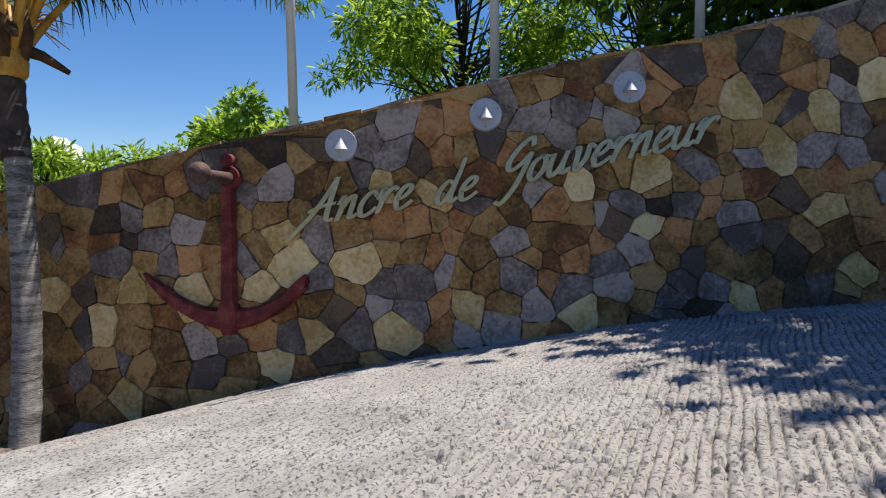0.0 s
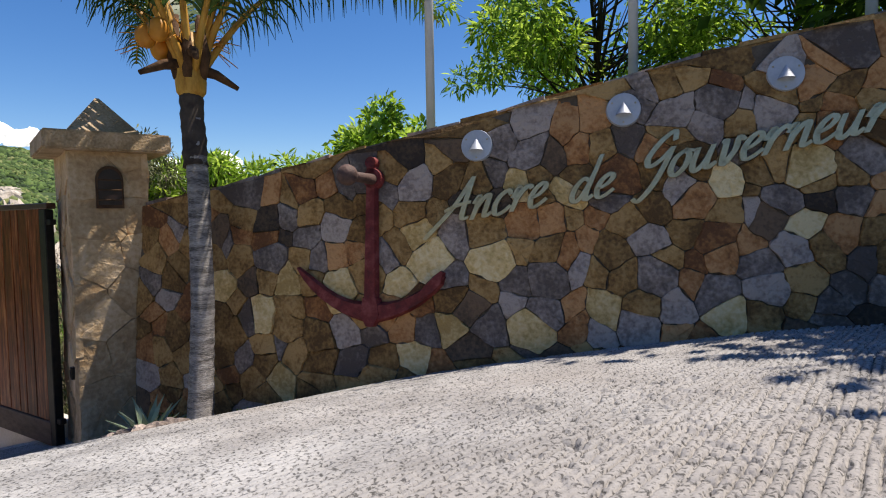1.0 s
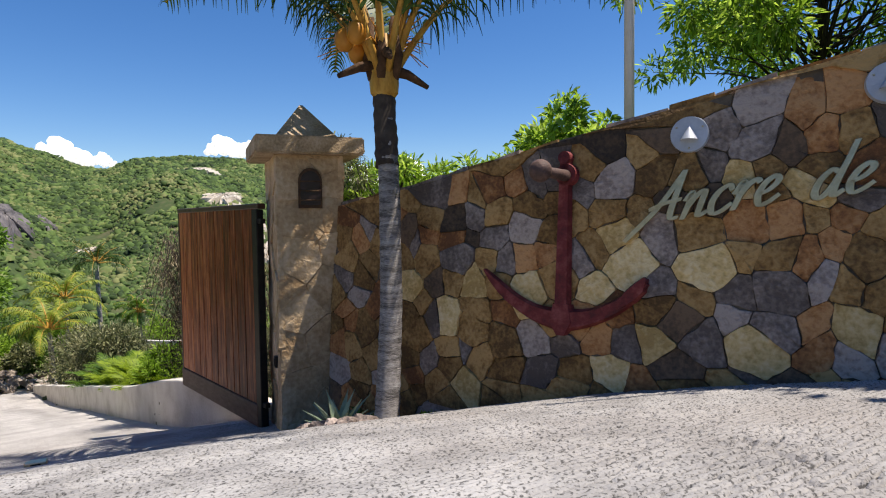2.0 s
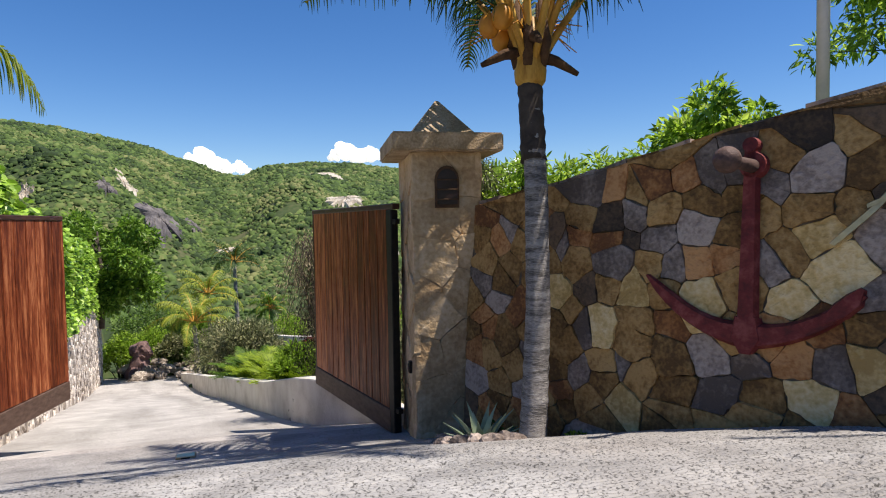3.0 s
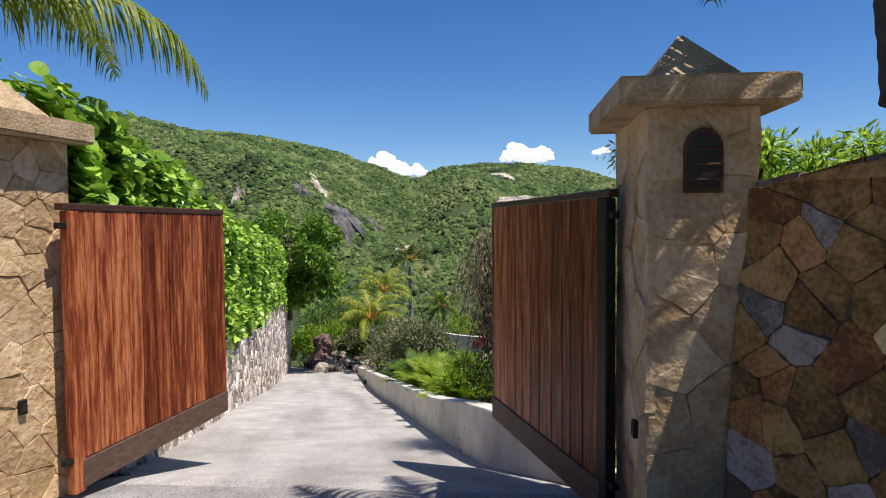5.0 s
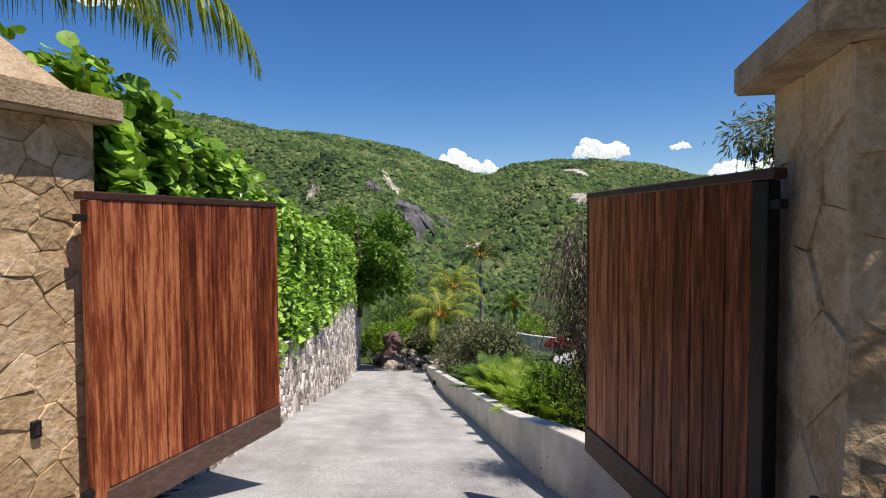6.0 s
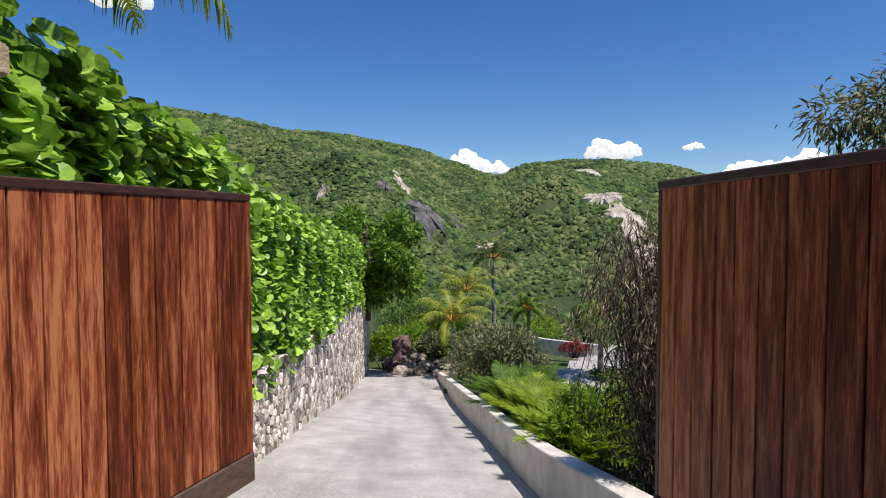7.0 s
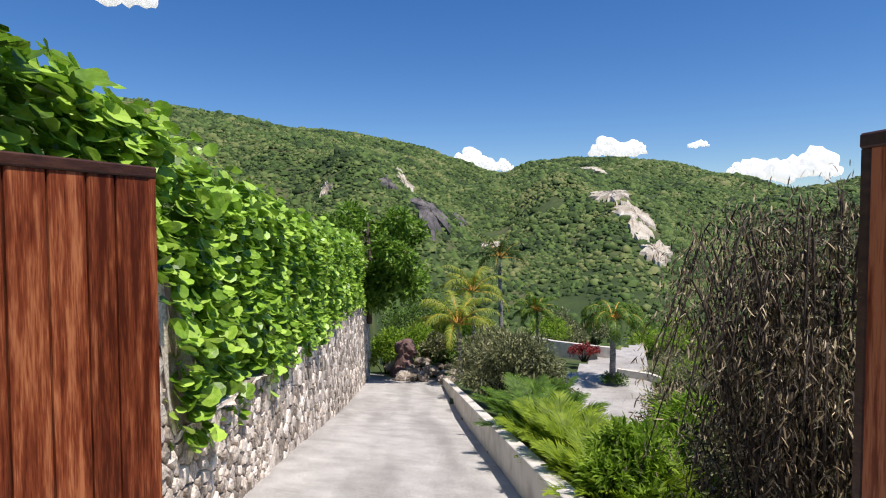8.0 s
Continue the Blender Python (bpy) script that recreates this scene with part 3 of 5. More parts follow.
sheet("lower_court", np.arange(-6, 9, 0.5), np.arange(22, 46, 0.5), lambda x, y: -6.5 - 0.01 * y + 0.0 * x,
      lambda x, y: (x > -4.2 + 0.02 * (y - 30) ** 2) & (x < 0.7), M["court"], "pale concrete turning court below the bank")

# ---- stone work ----
def voronoi(seeds, bounds, neighbours=26, reach=None):
    """Convex cells round seeds, cut to the rectangle bounds; reach gives some seeds a larger share."""
    s = np.array(seeds)
    x0, y0, x1, y1 = bounds
    cells = []
    for i, p in enumerate(s):
        poly = [(x0, y0), (x1, y0), (x1, y1), (x0, y1)]
        d = np.hypot(*(s - p).T)
        for j in np.argsort(d)[1:neighbours]:
            nx, ny = s[j] - p
            share = 0.5 if reach is None else 0.5 + (reach[i] ** 2 - reach[j] ** 2) / (2 * d[j] ** 2)
            mx, my = p + (s[j] - p) * share
            out = []
            for a in range(len(poly)):
                A, B = poly[a], poly[(a + 1) % len(poly)]
                da = (A[0] - mx) * nx + (A[1] - my) * ny
                db = (B[0] - mx) * nx + (B[1] - my) * ny
                if da <= 0:
                    out.append(A)
                if da * db < 0:
                    t = da / (da - db)
                    out.append((A[0] + (B[0] - A[0]) * t, A[1] + (B[1] - A[1]) * t))
            poly = out
            if len(poly) < 3:
                break
        cells.append(poly)
    return cells


def seeds_in(rng, bounds, gap, fixed=(), tries=9000, sx=1.0):
    x0, y0, x1, y1 = bounds
    pts = [np.array(f[:2]) for f in fixed]
    arr = np.array(pts) if pts else np.zeros((0, 2))
    for _ in range(tries):
        p = np.array([rng.uniform(x0, x1), rng.uniform(y0, y1)])
        g = gap * rng.uniform(0.62, 1.18)
        if len(arr) == 0 or np.min(np.hypot((arr[:, 0] - p[0]) / sx, arr[:, 1] - p[1])) > g:
            arr = np.vstack([arr, p])
    return arr


def stone_shape(poly, rng, joint, depth, bulge, to_world, cut=0.12, chamfer=0.013, short=0.03, ragged=0.005):
    """One stone from a cell: shrunk by the joint, ragged outline, chamfered edge, uneven split face. Verts, faces."""
    P = np.array(poly)
    c = P.mean(0)
    ring = []
    n = len(P)
    for k in range(n):
        A, B = P[k], P[(k + 1) % n]
        e = B - A
        ln = np.hypot(*e)
        if ln < short:
            ring.append((A + B) / 2)
            continue
        ring.append(A + e * cut * rng.uniform(0.5, 1.3))
        nrm = np.array([e[1], -e[0]]) / ln
        if ln > 0.09:
            ring.append(A + e * rng.uniform(0.28, 0.42) - nrm * rng.uniform(-ragged, ragged))
            ring.append(A + e * rng.uniform(0.58, 0.72) - nrm * rng.uniform(-ragged, ragged))
        ring.append(A + e * (1 - cut * rng.uniform(0.5, 1.3)))
    ring = np.array(ring)
    rad = np.hypot(*(ring - c).T)
    ring = c + (ring - c) * np.clip(1 - joint / np.maximum(rad, 0.03), 0.4, 1)[:, None]
    inner = c + (ring - c) * np.clip(1 - chamfer / np.maximum(rad, 0.04), 0.5, 1)[:, None]
    m = len(ring)
    tilt = rng.normal(size=2) * 0.04
    vs = [to_world(x, y, -depth) for x, y in ring]
    vs += [to_world(x, y, bulge * 0.3) for x, y in ring]
    vs += [to_world(x, y, bulge * rng.uniform(0.8, 1.1) + float(tilt @ (np.array([x, y]) - c))) for x, y in inner]
    vs.append(to_world(c[0], c[1], bulge * rng.uniform(0.95, 1.25)))
    fs = []
    for k in range(m):
        k2 = (k + 1) % m
        fs += [(k, k2, m + k2, m + k), (m + k, m + k2, 2 * m + k2, 2 * m + k), (2 * m + k, 2 * m + k2, 3 * m)]
    return vs, fs


def strip_wall(name, us, face, thick, label, mat, category="wall"):
    """A wall body along a plan curve: face(u, which) gives bottom and top points, thick its depth along n(u)."""
    vs, fs = [], []
    for u in us:
        vs += face(u)
    for i in range(len(us) - 1):
        for k in range(4):
            k2 = (k + 1) % 4
            fs.append((i * 4 + k, i * 4 + k2, i * 4 + 4 + k2, i * 4 + 4 + k))
    fs += [(0, 1, 2, 3), tuple(len(vs) - 4 + k for k in (3, 2, 1, 0))]
    return tagged(raw(name, vs, fs, mat), label, category, kind="structure")


# stones that stand out on the sign wall: along it, height
PALE = [(5.46, 2.43), (5.9, 2.35), (5.63, 2.18), (5.9, 1.82), (5.47, 1.37), (4.55, 1.25), (3.53, 1.18), (2.87, 1.73), (3.33, 1.56), (3.74, 1.94), (1.79, 1.18), (4.96, 2.06), (3.07, 1.17),
        (2.85, 0.99), (1.94, 0.77), (2.0, 1.39), (6.08, 1.5), (6.18, 2.55), (3.94, 1.29), (4.56, 1.97), (3.44, 1.99), (4.94, 1.76), (2.37, 1.36), (2.74, 1.39), (2.95, 1.57), (1.42, 1.38)]
GREY = [(2.85, 2.0), (2.65, 1.6), (2.12, 1.7), (1.51, 1.65), (2.32, 1.75), (3.06, 1.46), (3.47, 1.44), (3.8, 1.53), (4.17, 1.66), (4.67, 1.81), (5.14, 1.88), (5.21, 1.57), (5.05, 1.35),
        (5.88, 1.4), (4.28, 1.95), (4.3, 2.35), (3.52, 2.17), (4.07, 2.21), (4.74, 2.31), (5.14, 2.64), (5.59, 2.68), (5.71, 2.35), (5.57, 2.48), (5.22, 2.09), (5.49, 2.13), (5.85, 2.15),
        (6.06, 2.13), (5.42, 1.78), (3.33, 2.27), (3.5, 2.35), (3.95, 1.89), (3.91, 1.16), (4.3, 1.29), (4.48, 1.38), (1.69, 1.98), (2.42, 1.12), (1.92, 1.0), (3.32, 1.19), (2.59, 1.1), (2.96, 1.14),
        (2.66, 2.0), (4.16, 2.52), (4.47, 2.26), (1.05, 1.75), (0.95, 1.3)]
SOOTY = [(3.05, 2.25), (3.67, 2.13), (3.17, 1.31), (5.69, 1.9), (5.63, 1.69), (5.71, 1.57), (2.79, 2.21), (5.98, 1.29)]


def sign_wall():
    rng = np.random.default_rng(5)
    back = Vector((-WN[0], -WN[1], 0))

    def face(u):
        zb, zt = float(wall_base(u)) - 0.3, float(wall_top(u)) - 0.015
        a, b = wall_point(u, zb, -0.015), wall_point(u, zt, -0.015)
        return [a, b, b + back * 0.4, a + back * 0.5]
    w = strip_wall("wall_sign", np.arange(0.62, 8.3, 0.15), face, 0.4, "irregular ochre and grey stone retaining wall in shade", M["mortar"])
    # stones lie in the plane of u and height; the wall's base and top cut the outer ones
    named = [(u, z, k) for k, l in (("pale", PALE), ("grey", GREY), ("dark", SOOTY)) for u, z in l]
    arr = np.array([n[:2] for n in named])
    kinds = [n[2] for n in named]
    reach = [rng.uniform(0.075, 0.1) if n[2] == "pale" else rng.uniform(0.05, 0.085) for n in named]
    # the rest in rough, wavering courses, wider and narrower stones by turns
    z = 0.16
    while z < 3.4:
        high = rng.uniform(0.115, 0.165)
        u = 0.6 + rng.uniform(0, 0.15)
        while u < 8.2:
            wide = rng.uniform(0.1, 0.22) * (1.35 if u < 1.9 else 1.0)
            p = np.array([u + wide / 2, z + 0.12 * math.sin(u * 1.7 + z) + rng.uniform(-0.028, 0.028)])
            u += wide
            if not float(wall_base(p[0])) - 0.03 < p[1] < float(wall_top(p[0])) - 0.035:
                continue
            gap = np.hypot((arr[:, 0] - p[0]) / 1.1, arr[:, 1] - p[1]) - np.array(reach)
            if gap.min() < 0.018:
                continue
            arr = np.vstack([arr, p])
            reach.append(0.05 + 0.2 * (wide - 0.1))
            kinds.append(str(rng.choice(["ochre", "rust", "grey", "dark", "pale"], p=[0.4, 0.2, 0.3, 0.05, 0.05] if p[0] > 6.0 else [0.56, 0.27, 0.11, 0.06, 0.0])))
        z += high
    cells = voronoi(arr, (0.63, 0.0, 8.25, 3.6), 26, reach)

    def to_world(x, y, o):
        return wall_point(x, float(np.clip(y, float(wall_base(x)) - 0.05, float(wall_top(x)))), o - 0.015)
    for i in np.argsort(arr[:, 0]):
        cell = cells[i]
        if len(cell) < 3:
            continue
        c = np.array(cell)
        x, y = c[:, 0], c[:, 1]
        c = np.stack([np.maximum(x + 0.09 * (cheap_noise(x, y, 7.0, 21) - 0.5), 0.63), y + 0.09 * (cheap_noise(x, y, 7.0, 23) - 0.5)], 1)
        c[:, 1] = np.clip(c[:, 1], wall_base(c[:, 0]) - 0.05, wall_top(c[:, 0]))
        vs, fs = stone_shape(c, rng, rng.uniform(0.0002, 0.0018), 0.05, rng.uniform(0.008, 0.024), to_world, 0.06, 0.0025, 0.05, 0.008)
        raw("stone", vs, fs, M[kinds[i]], w)
    # top course: flat coping face of rubble
    u = 0.7
    while u < 8.0:
        l = rng.uniform(0.16, 0.36)
        p0, p1 = wall_point(u, float(wall_top(u)), -0.02), wall_point(u + l - 0.008, float(wall_top(u + l)), -0.02)
        u += l
        vs = []
        for p in (p0, p1):
            for o in (0.0, 0.36):
                for dz in (-0.03, 0.008 + rng.uniform(0, 0.02)):
                    vs.append(p + back * o + Vector((0, 0, dz)))
        raw("coping_stone", vs, [(0, 1, 3, 2), (4, 6, 7, 5), (1, 5, 7, 3), (0, 4, 5, 1), (2, 3, 7, 6)], M[str(rng.choice(["ochre", "grey"]))], w)
    return w


def left_wall():
    """Rubble wall along the drive; nearest stones single, the far ones joined."""
    rng = np.random.default_rng(11)
    L = lambda s: LNOR * WALL_C + LDIR * s
    s_of = lambda y: (y - LNOR[1] * WALL_C) / LDIR[1]
    s0, s1 = float(s_of(0.35)), float(s_of(23.6))

    def zr(s):
        x, y = L(s)
        return float(road_z(np.array([x]), np.array([y]))[0]), float(left_top(y))

    def face(s):
        x, y = L(s)
        b, t = zr(s)
        n = Vector((LNOR[0], LNOR[1], 0))
        p = Vector((x, y, 0)) - n * 0.02
        return [p + Vector((0, 0, b - 0.3)), p + Vector((0, 0, t)), p - n * 0.4 + Vector((0, 0, t)), p - n * 0.4 + Vector((0, 0, b - 0.3))]
    w = strip_wall("wall_drive", np.linspace(s0, s1, 360), face, 0.4, "pinkish beige rubble stone retaining wall along the driveway", M["lime_mortar"])

    def make(sa, sb, gap, single):
        bounds = (sa, 0.0, sb, 3.2)
        sd = seeds_in(rng, bounds, gap, (), 7000 if single else 9000, sx=1.15)
        keep = []
        for p in sd:
            b, t = zr(p[0])
            if p[1] < t - b + gap * 0.3:
                keep.append(p)
        cells = voronoi(keep, (sa, -0.05, sb, 3.3))

        def to_world(x, y, o):
            b, t = zr(x)
            px, py = L(x) + LNOR * (o - 0.01)
            return Vector((px, py, b + min(y, t - b + 0.03 * math.sin(x * 9))))
        av, af = [], []
        for cell in cells:
            if len(cell) < 3:
                continue
            vs, fs = stone_shape(cell, rng, 0.008, 0.04, rng.uniform(0.02, 0.045), to_world, 0.16, 0.016)
            if single:
                raw("stone", vs, fs, M["rubble"], w)
            else:
                o = len(av)
                av += vs
                af += [tuple(i + o for i in q) for q in fs]
        if not single:
            st = raw("far_stones", av, af, M["rubble_joined"], w)
            tagged(st, kind="stuff")
    make(s0, float(s_of(6.2)), 0.125, True)
    make(float(s_of(6.2)), s1, 0.17, False)
    return w


def kerb():
    def face(s):
        x, y = LNOR * KERB_C + LDIR * s
        x += float(kerb_bend(y))
        n = Vector((LNOR[0], LNOR[1], 0))
        b = float(road_z(np.array([x]), np.array([y]))[0])
        t = float(np.interp(y, [0.2, 1.6, 2.4, 4.5, 7, 10.6, 17.2, 22.6], [0.2, 0.2, 0.05, -0.51, -1.06, -1.86, -3.3, -4.5]))
        p = Vector((x, y, 0))
        return [p + Vector((0, 0, b - 0.3)), p + Vector((0, 0, t)), p + n * 0.2 + Vector((0, 0, t)), p + n * 0.2 + Vector((0, 0, b - 0.9))]
    s_of = lambda y: (y - LNOR[1] * KERB_C) / LDIR[1]
    k = strip_wall("kerb_wall", np.linspace(float(s_of(0.35)), float(s_of(22.4)), 40), face, 0.2, "low off-white rendered kerb wall beside the driveway", M["kerb"], "kerb")
    bv = k.modifiers.new("bevel", "BEVEL")
    bv.width, bv.segments, bv.limit_method = 0.02, 2, "ANGLE"
    return k


def pillar(x, y, z, rz, cap_z, label, seed, smooth):
    """Stone clad gate pillar with an overhanging cap and a pyramid top."""
    t = thing("gate_pillar", x, y, z, rz, label=label, category="gate pillar", group="gate pillars")
    hw, hd = 0.25, 0.36
    part("core", box(-hw + 0.007, -hd + 0.007, -0.4, hw - 0.007, hd - 0.007, cap_z, 0.004), M["sand"], t)
    rng = np.random.default_rng(seed)
    faces = [((1, 0), (0, -1), hw, hd), ((0, 1), (1, 0), hd, hw), ((0, -1), (-1, 0), hd, hw), ((-1, 0), (0, 1), hw, hd)]
    for (ax, ay), (nx, ny), half, off in faces:
        sd = seeds_in(rng, (-half, -0.2, half, cap_z), 0.3 if smooth else 0.17, (), 500, sx=1.3)
        for cell in voronoi(sd, (-half, -0.25, half, cap_z)):
            if len(cell) < 3:
                continue
            def to_world(a, b, o, ax=ax, ay=ay, nx=nx, ny=ny, off=off):
                return Vector((ax * a + nx * (off + o - 0.02), ay * a + ny * (off + o - 0.02), b))
            vs, fs = stone_shape(cell, rng, 0.0004, 0.02, rng.uniform(0.02, 0.0225) if smooth else rng.uniform(0.019, 0.026), to_world, 0.05, 0.003 if smooth else 0.005)
            raw("cladding_stone", vs, fs, M["sand"], t)
    bm = box(-hw - 0.15, -hd - 0.09, cap_z, hw + 0.15, hd + 0.09, cap_z + 0.13, 0.012, 2)
    part("cap", bm, M["cap"], t, "thick overhanging cast stone cap")
    bm = bmesh.new()
    b0, b1, h = 0.25, 0.3, 0.3
    base = [bm.verts.new(p) for p in ((-b0, -b1, cap_z + 0.128), (b0, -b1, cap_z + 0.128), (b0, b1, cap_z + 0.128), (-b0, b1, cap_z + 0.128))]
    tip = [bm.verts.new((sx * 0.012, sy * 0.012, cap_z + 0.13 + h)) for sx, sy in ((-1, -1), (1, -1), (1, 1), (-1, 1))]
    for k in range(4):
        bm.faces.new((base[k], base[(k + 1) % 4], tip[(k + 1) % 4], tip[k]))
    bm.faces.new(tip)
    bm.faces.new(base[::-1])
    part("pyramid", bm, M["cap"], t)
    return t


def gate_leaf(x, y, angle, z0, z1, width, side, label):
    """A plank leaf swung open: x along the leaf from the hinge; side +1: planks seen on its -y face."""
    t = thing("gate_leaf", x, y, 0, angle, label=label, category="gate", group="gate leaves")
    n = 11
    rng = random.Random(3 + side)
    edges = [0.13 + (width - 0.13 - 0.02) * k / n for k in range(n + 1)]
    edges = [e + (rng.uniform(-0.025, 0.025) if 0 < k < n else 0) for k, e in enumerate(edges)]
    for a, b in zip(edges, edges[1:]):
        part("plank", box(a + 0.0045, -0.026, z0 + 0.19, b - 0.0045, 0.026, z1 - 0.03, 0.004), M["wood"], t)
    part("backing", box(0.13, -0.012, z0 + 0.05, width - 0.02, 0.012, z1 - 0.05, 0), M["wood_rail"], t)
    part("top_rail", box(0.0, -0.034, z1 - 0.032, width + 0.01, 0.034, z1 + 0.012, 0.006), M["wood_rail"], t, "dark wooden top rail")
    part("kick_board", box(0.1, -0.036, z0, width + 0.012, 0.036, z0 + 0.185, 0.006), M["wood_kick"], t, "weathered wooden kick board")
    # right leaf's end stile takes a darker wood, painting in its shade
    part("end_stile", box(width - 0.03, -0.03, z0 + 0.18, width + 0.008, 0.03, z1 - 0.03, 0.005), M["wood" if side > 0 else "wood_rail"], t)
    part("hinge_stile", box(0.035, -0.032, z0 - 0.02, 0.128, 0.032, z1 - 0.035, 0.006), M["wood" if side > 0 else "black"], t, "wooden hinge stile" if side > 0 else "black steel hinge stile")
    for zz in (z1 - 0.13, z0 + 0.2):
        part("hinge", box(-0.02, -0.022, zz - 0.02, 0.05, 0.022, zz + 0.02, 0.004), M["black"], t, "black steel hinge bracket")
    return t


sign = sign_wall()
left_wall()
kerb()
P_R = pillar(0.32, -0.065, 0.0, 3, 2.315, "tan sandstone gate pillar with arched lamp niche and pyramid top", 21, True)
P_L = pillar(-3.76, -0.10, 0.0, -7, 2.335, "rough sandstone gate pillar with pyramid top beside the hedge", 22, False)
gate_leaf(-3.35, 0.0, math.degrees(math.atan2(1.757, 0.117)), 0.10, 1.927, 1.765, 1, "open reddish hardwood plank gate leaf lit by the sun")
gate_leaf(0.0, 0.0, math.degrees(math.atan2(1.757, -0.737)), 0.13, 1.955, 1.905, -1, "open dark hardwood plank gate leaf in shade")

# ---- palms by the gate ----
p1 = palm("coconut_palm", 0.62, -1.47, 0.5, [(0, 0, -0.25), (0.05, 0.04, 0.3), (0.09, 0.09, 0.8), (0.11, 0.17, 1.5), (0.12, 0.3, 2.12)], (0.078, 0.062), 12, 2.35, 0.55, 4,
          "small coconut palm with ringed grey trunk and orange nuts", lift=(0.9, 1.46), pairs=56, width=0.026, hang=0.6, first_az=1.56, turned=((5, 0.45), (10, -0.85)))


def palm_heart(t):
    """Swollen yellow sheath, fibre, dead stalk stubs, nuts and red fruit stalks at the head of the trunk."""
    c = Vector((0.12, 0.3, 2.12))
    rows = [(0, 0.07), (0.03, 0.092), (0.09, 0.098), (0.17, 0.085), (0.27, 0.072), (0.4, 0.052)]
    tubes("sheath", [([c + Vector((0, 0, h - 0.01)) for h, r in rows], [r for h, r in rows])], M["sheath"], t, "smooth yellow leaf sheath", sides=14)
    for a, up in ((0.1, 0.03), (3.3, 0.05), (4.6, 0.12)):
        d = Vector((math.cos(a), math.sin(a), 0))
        tubes("dead_stub", [([c + d * 0.07 + Vector((0, 0, 0.14 + up)), c + d * 0.17 + Vector((0, 0, 0.12 + up)), c + d * 0.31 + Vector((0, 0, 0.05 + up))], [0.04, 0.032, 0.016])], M["fibre"], t, "brown dried leaf stub", sides=7)
    for k in range(5):
        a = k * 1.26 + 0.5
        d = Vector((math.cos(a), math.sin(a), 0))
        tubes("fibre", [([c + d * 0.075 + Vector((0, 0, 0.1)), c + d * 0.1 + Vector((0, 0, 0.25)), c + d * 0.07 + Vector((0, 0, 0.5))], [0.03, 0.04, 0.015])], M["fibre"], t, sides=6)
    rng = random.Random(8)
    for k in range(26):
        a = rng.uniform(-0.6, 0.7) if k % 2 else rng.uniform(2.6, 4.2)
        d = Vector((math.cos(a), math.sin(a), 0))
        s = c + d * 0.09 + Vector((0, 0, 0.3))
        e = s + d * rng.uniform(0.15, 0.34) + Vector((0, 0, rng.uniform(-0.1, 0.22)))
        tubes("fruit_stalk", [([s, (s + e) / 2 + Vector((0, 0, 0.04)), e], [0.006, 0.005, 0.003])], M["coco"], t, sides=4)
    for k, (dx, dy, dz) in enumerate(((-0.27, -0.1, 0.31), (-0.21, -0.17, 0.34), (-0.16, 0.05, 0.28))):
        bm = bmesh.new()
        bmesh.ops.create_icosphere(bm, subdivisions=3, radius=0.062)
        for v in bm.verts:
            v.co = Vector((v.co.x, v.co.y, v.co.z * 1.18)) * (1 + 0.03 * math.sin(3 * math.atan2(v.co.y, v.co.x)))
            v.co += c + Vector((dx, dy, dz))
        part("coconut", bm, M["coco"], t, "ripe orange coconut", smooth=True)


palm_heart(p1)
tubes("upper_trunk", [([(0.104 + 0.0006 * k, 0.143 + 0.0078 * k, 1.28 + 0.042 * k) for k in range(9, 21)], [0.075 - 0.0003 * k + 0.006 * (k % 2) for k in range(9, 21)])], M["bark_dark"], p1, "dark brown shaggy upper trunk", sides=16, rough=0.05)
palm("coconut_palm", -5.15, 0.5, 0.35, [(0, 0, -0.2), (0.03, 0.02, 1.2), (0.0, 0.0, 2.2), (0.0, 0.05, 3.0)], (0.12, 0.09), 13, 2.55, 0.72, 6,
     "coconut palm with drooping yellowish fronds behind the hedge", mat="frond_y", lift=(0.42, 1.4), pairs=70, width=0.03, hang=0.85, first_az=0.62)

# ---- trees ----
tree("tree", 6.8, 0.7, 2.2, 5.2, 2.3, 0.2, 13000, 0.15, "leaf", 31, "bright green leafy tree behind the sign wall", kind="lance", lumps=90, clump_r=(0.08, 0.17), droop=0.3, trunk=0.05)
tree("tree", 6.75, -4.85, 2.6, 6.2, 2.7, 0.1, 21000, 0.2, "leaf_dark", 32, "dense dark green tree behind the sign wall", lumps=24)
tree("tree", 8.6, -1.4, 2.4, 5.0, 2.3, 0.2, 10000, 0.17, "leaf", 33, "tall bright green tree behind the sign wall", kind="lance", lumps=80, clump_r=(0.08, 0.17), droop=0.3, trunk=0.05)
tree("tree", 9.5, -6.1, 2.6, 7.0, 3.0, 0.2, 11000, 0.24, "leaf_dark", 38, "tall dark green tree behind the sign wall", lumps=24)
tree("tree", 3.8, 5.6, 0.8, 2.45, 1.5, 0.2, 6500, 0.15, "leaf", 34, "low bright green mango tree behind the wall", kind="lance", lumps=50, clump_r=(0.1, 0.2), droop=0.0)
tree("tree", 5.7, 4.4, 1.4, 2.25, 1.5, 0.3, 6000, 0.15, "leaf", 35, "low bright green mango tree behind the wall", kind="lance", lumps=50, clump_r=(0.1, 0.2), droop=0.0)
tree("tree", 2.4, 5.0, 0.5, 2.75, 1.35, 0.3, 6500, 0.15, "leaf", 36, "low bright green tree beside the gate pillar", kind="lance", lumps=50, clump_r=(0.1, 0.2), droop=0.0)
tree("tree", 4.6, 3.2, 1.6, 2.3, 0.8, 0.9, 1500, 0.15, "leaf", 39, "thin young bright green tree behind the wall", lumps=8, trunk=0.04)
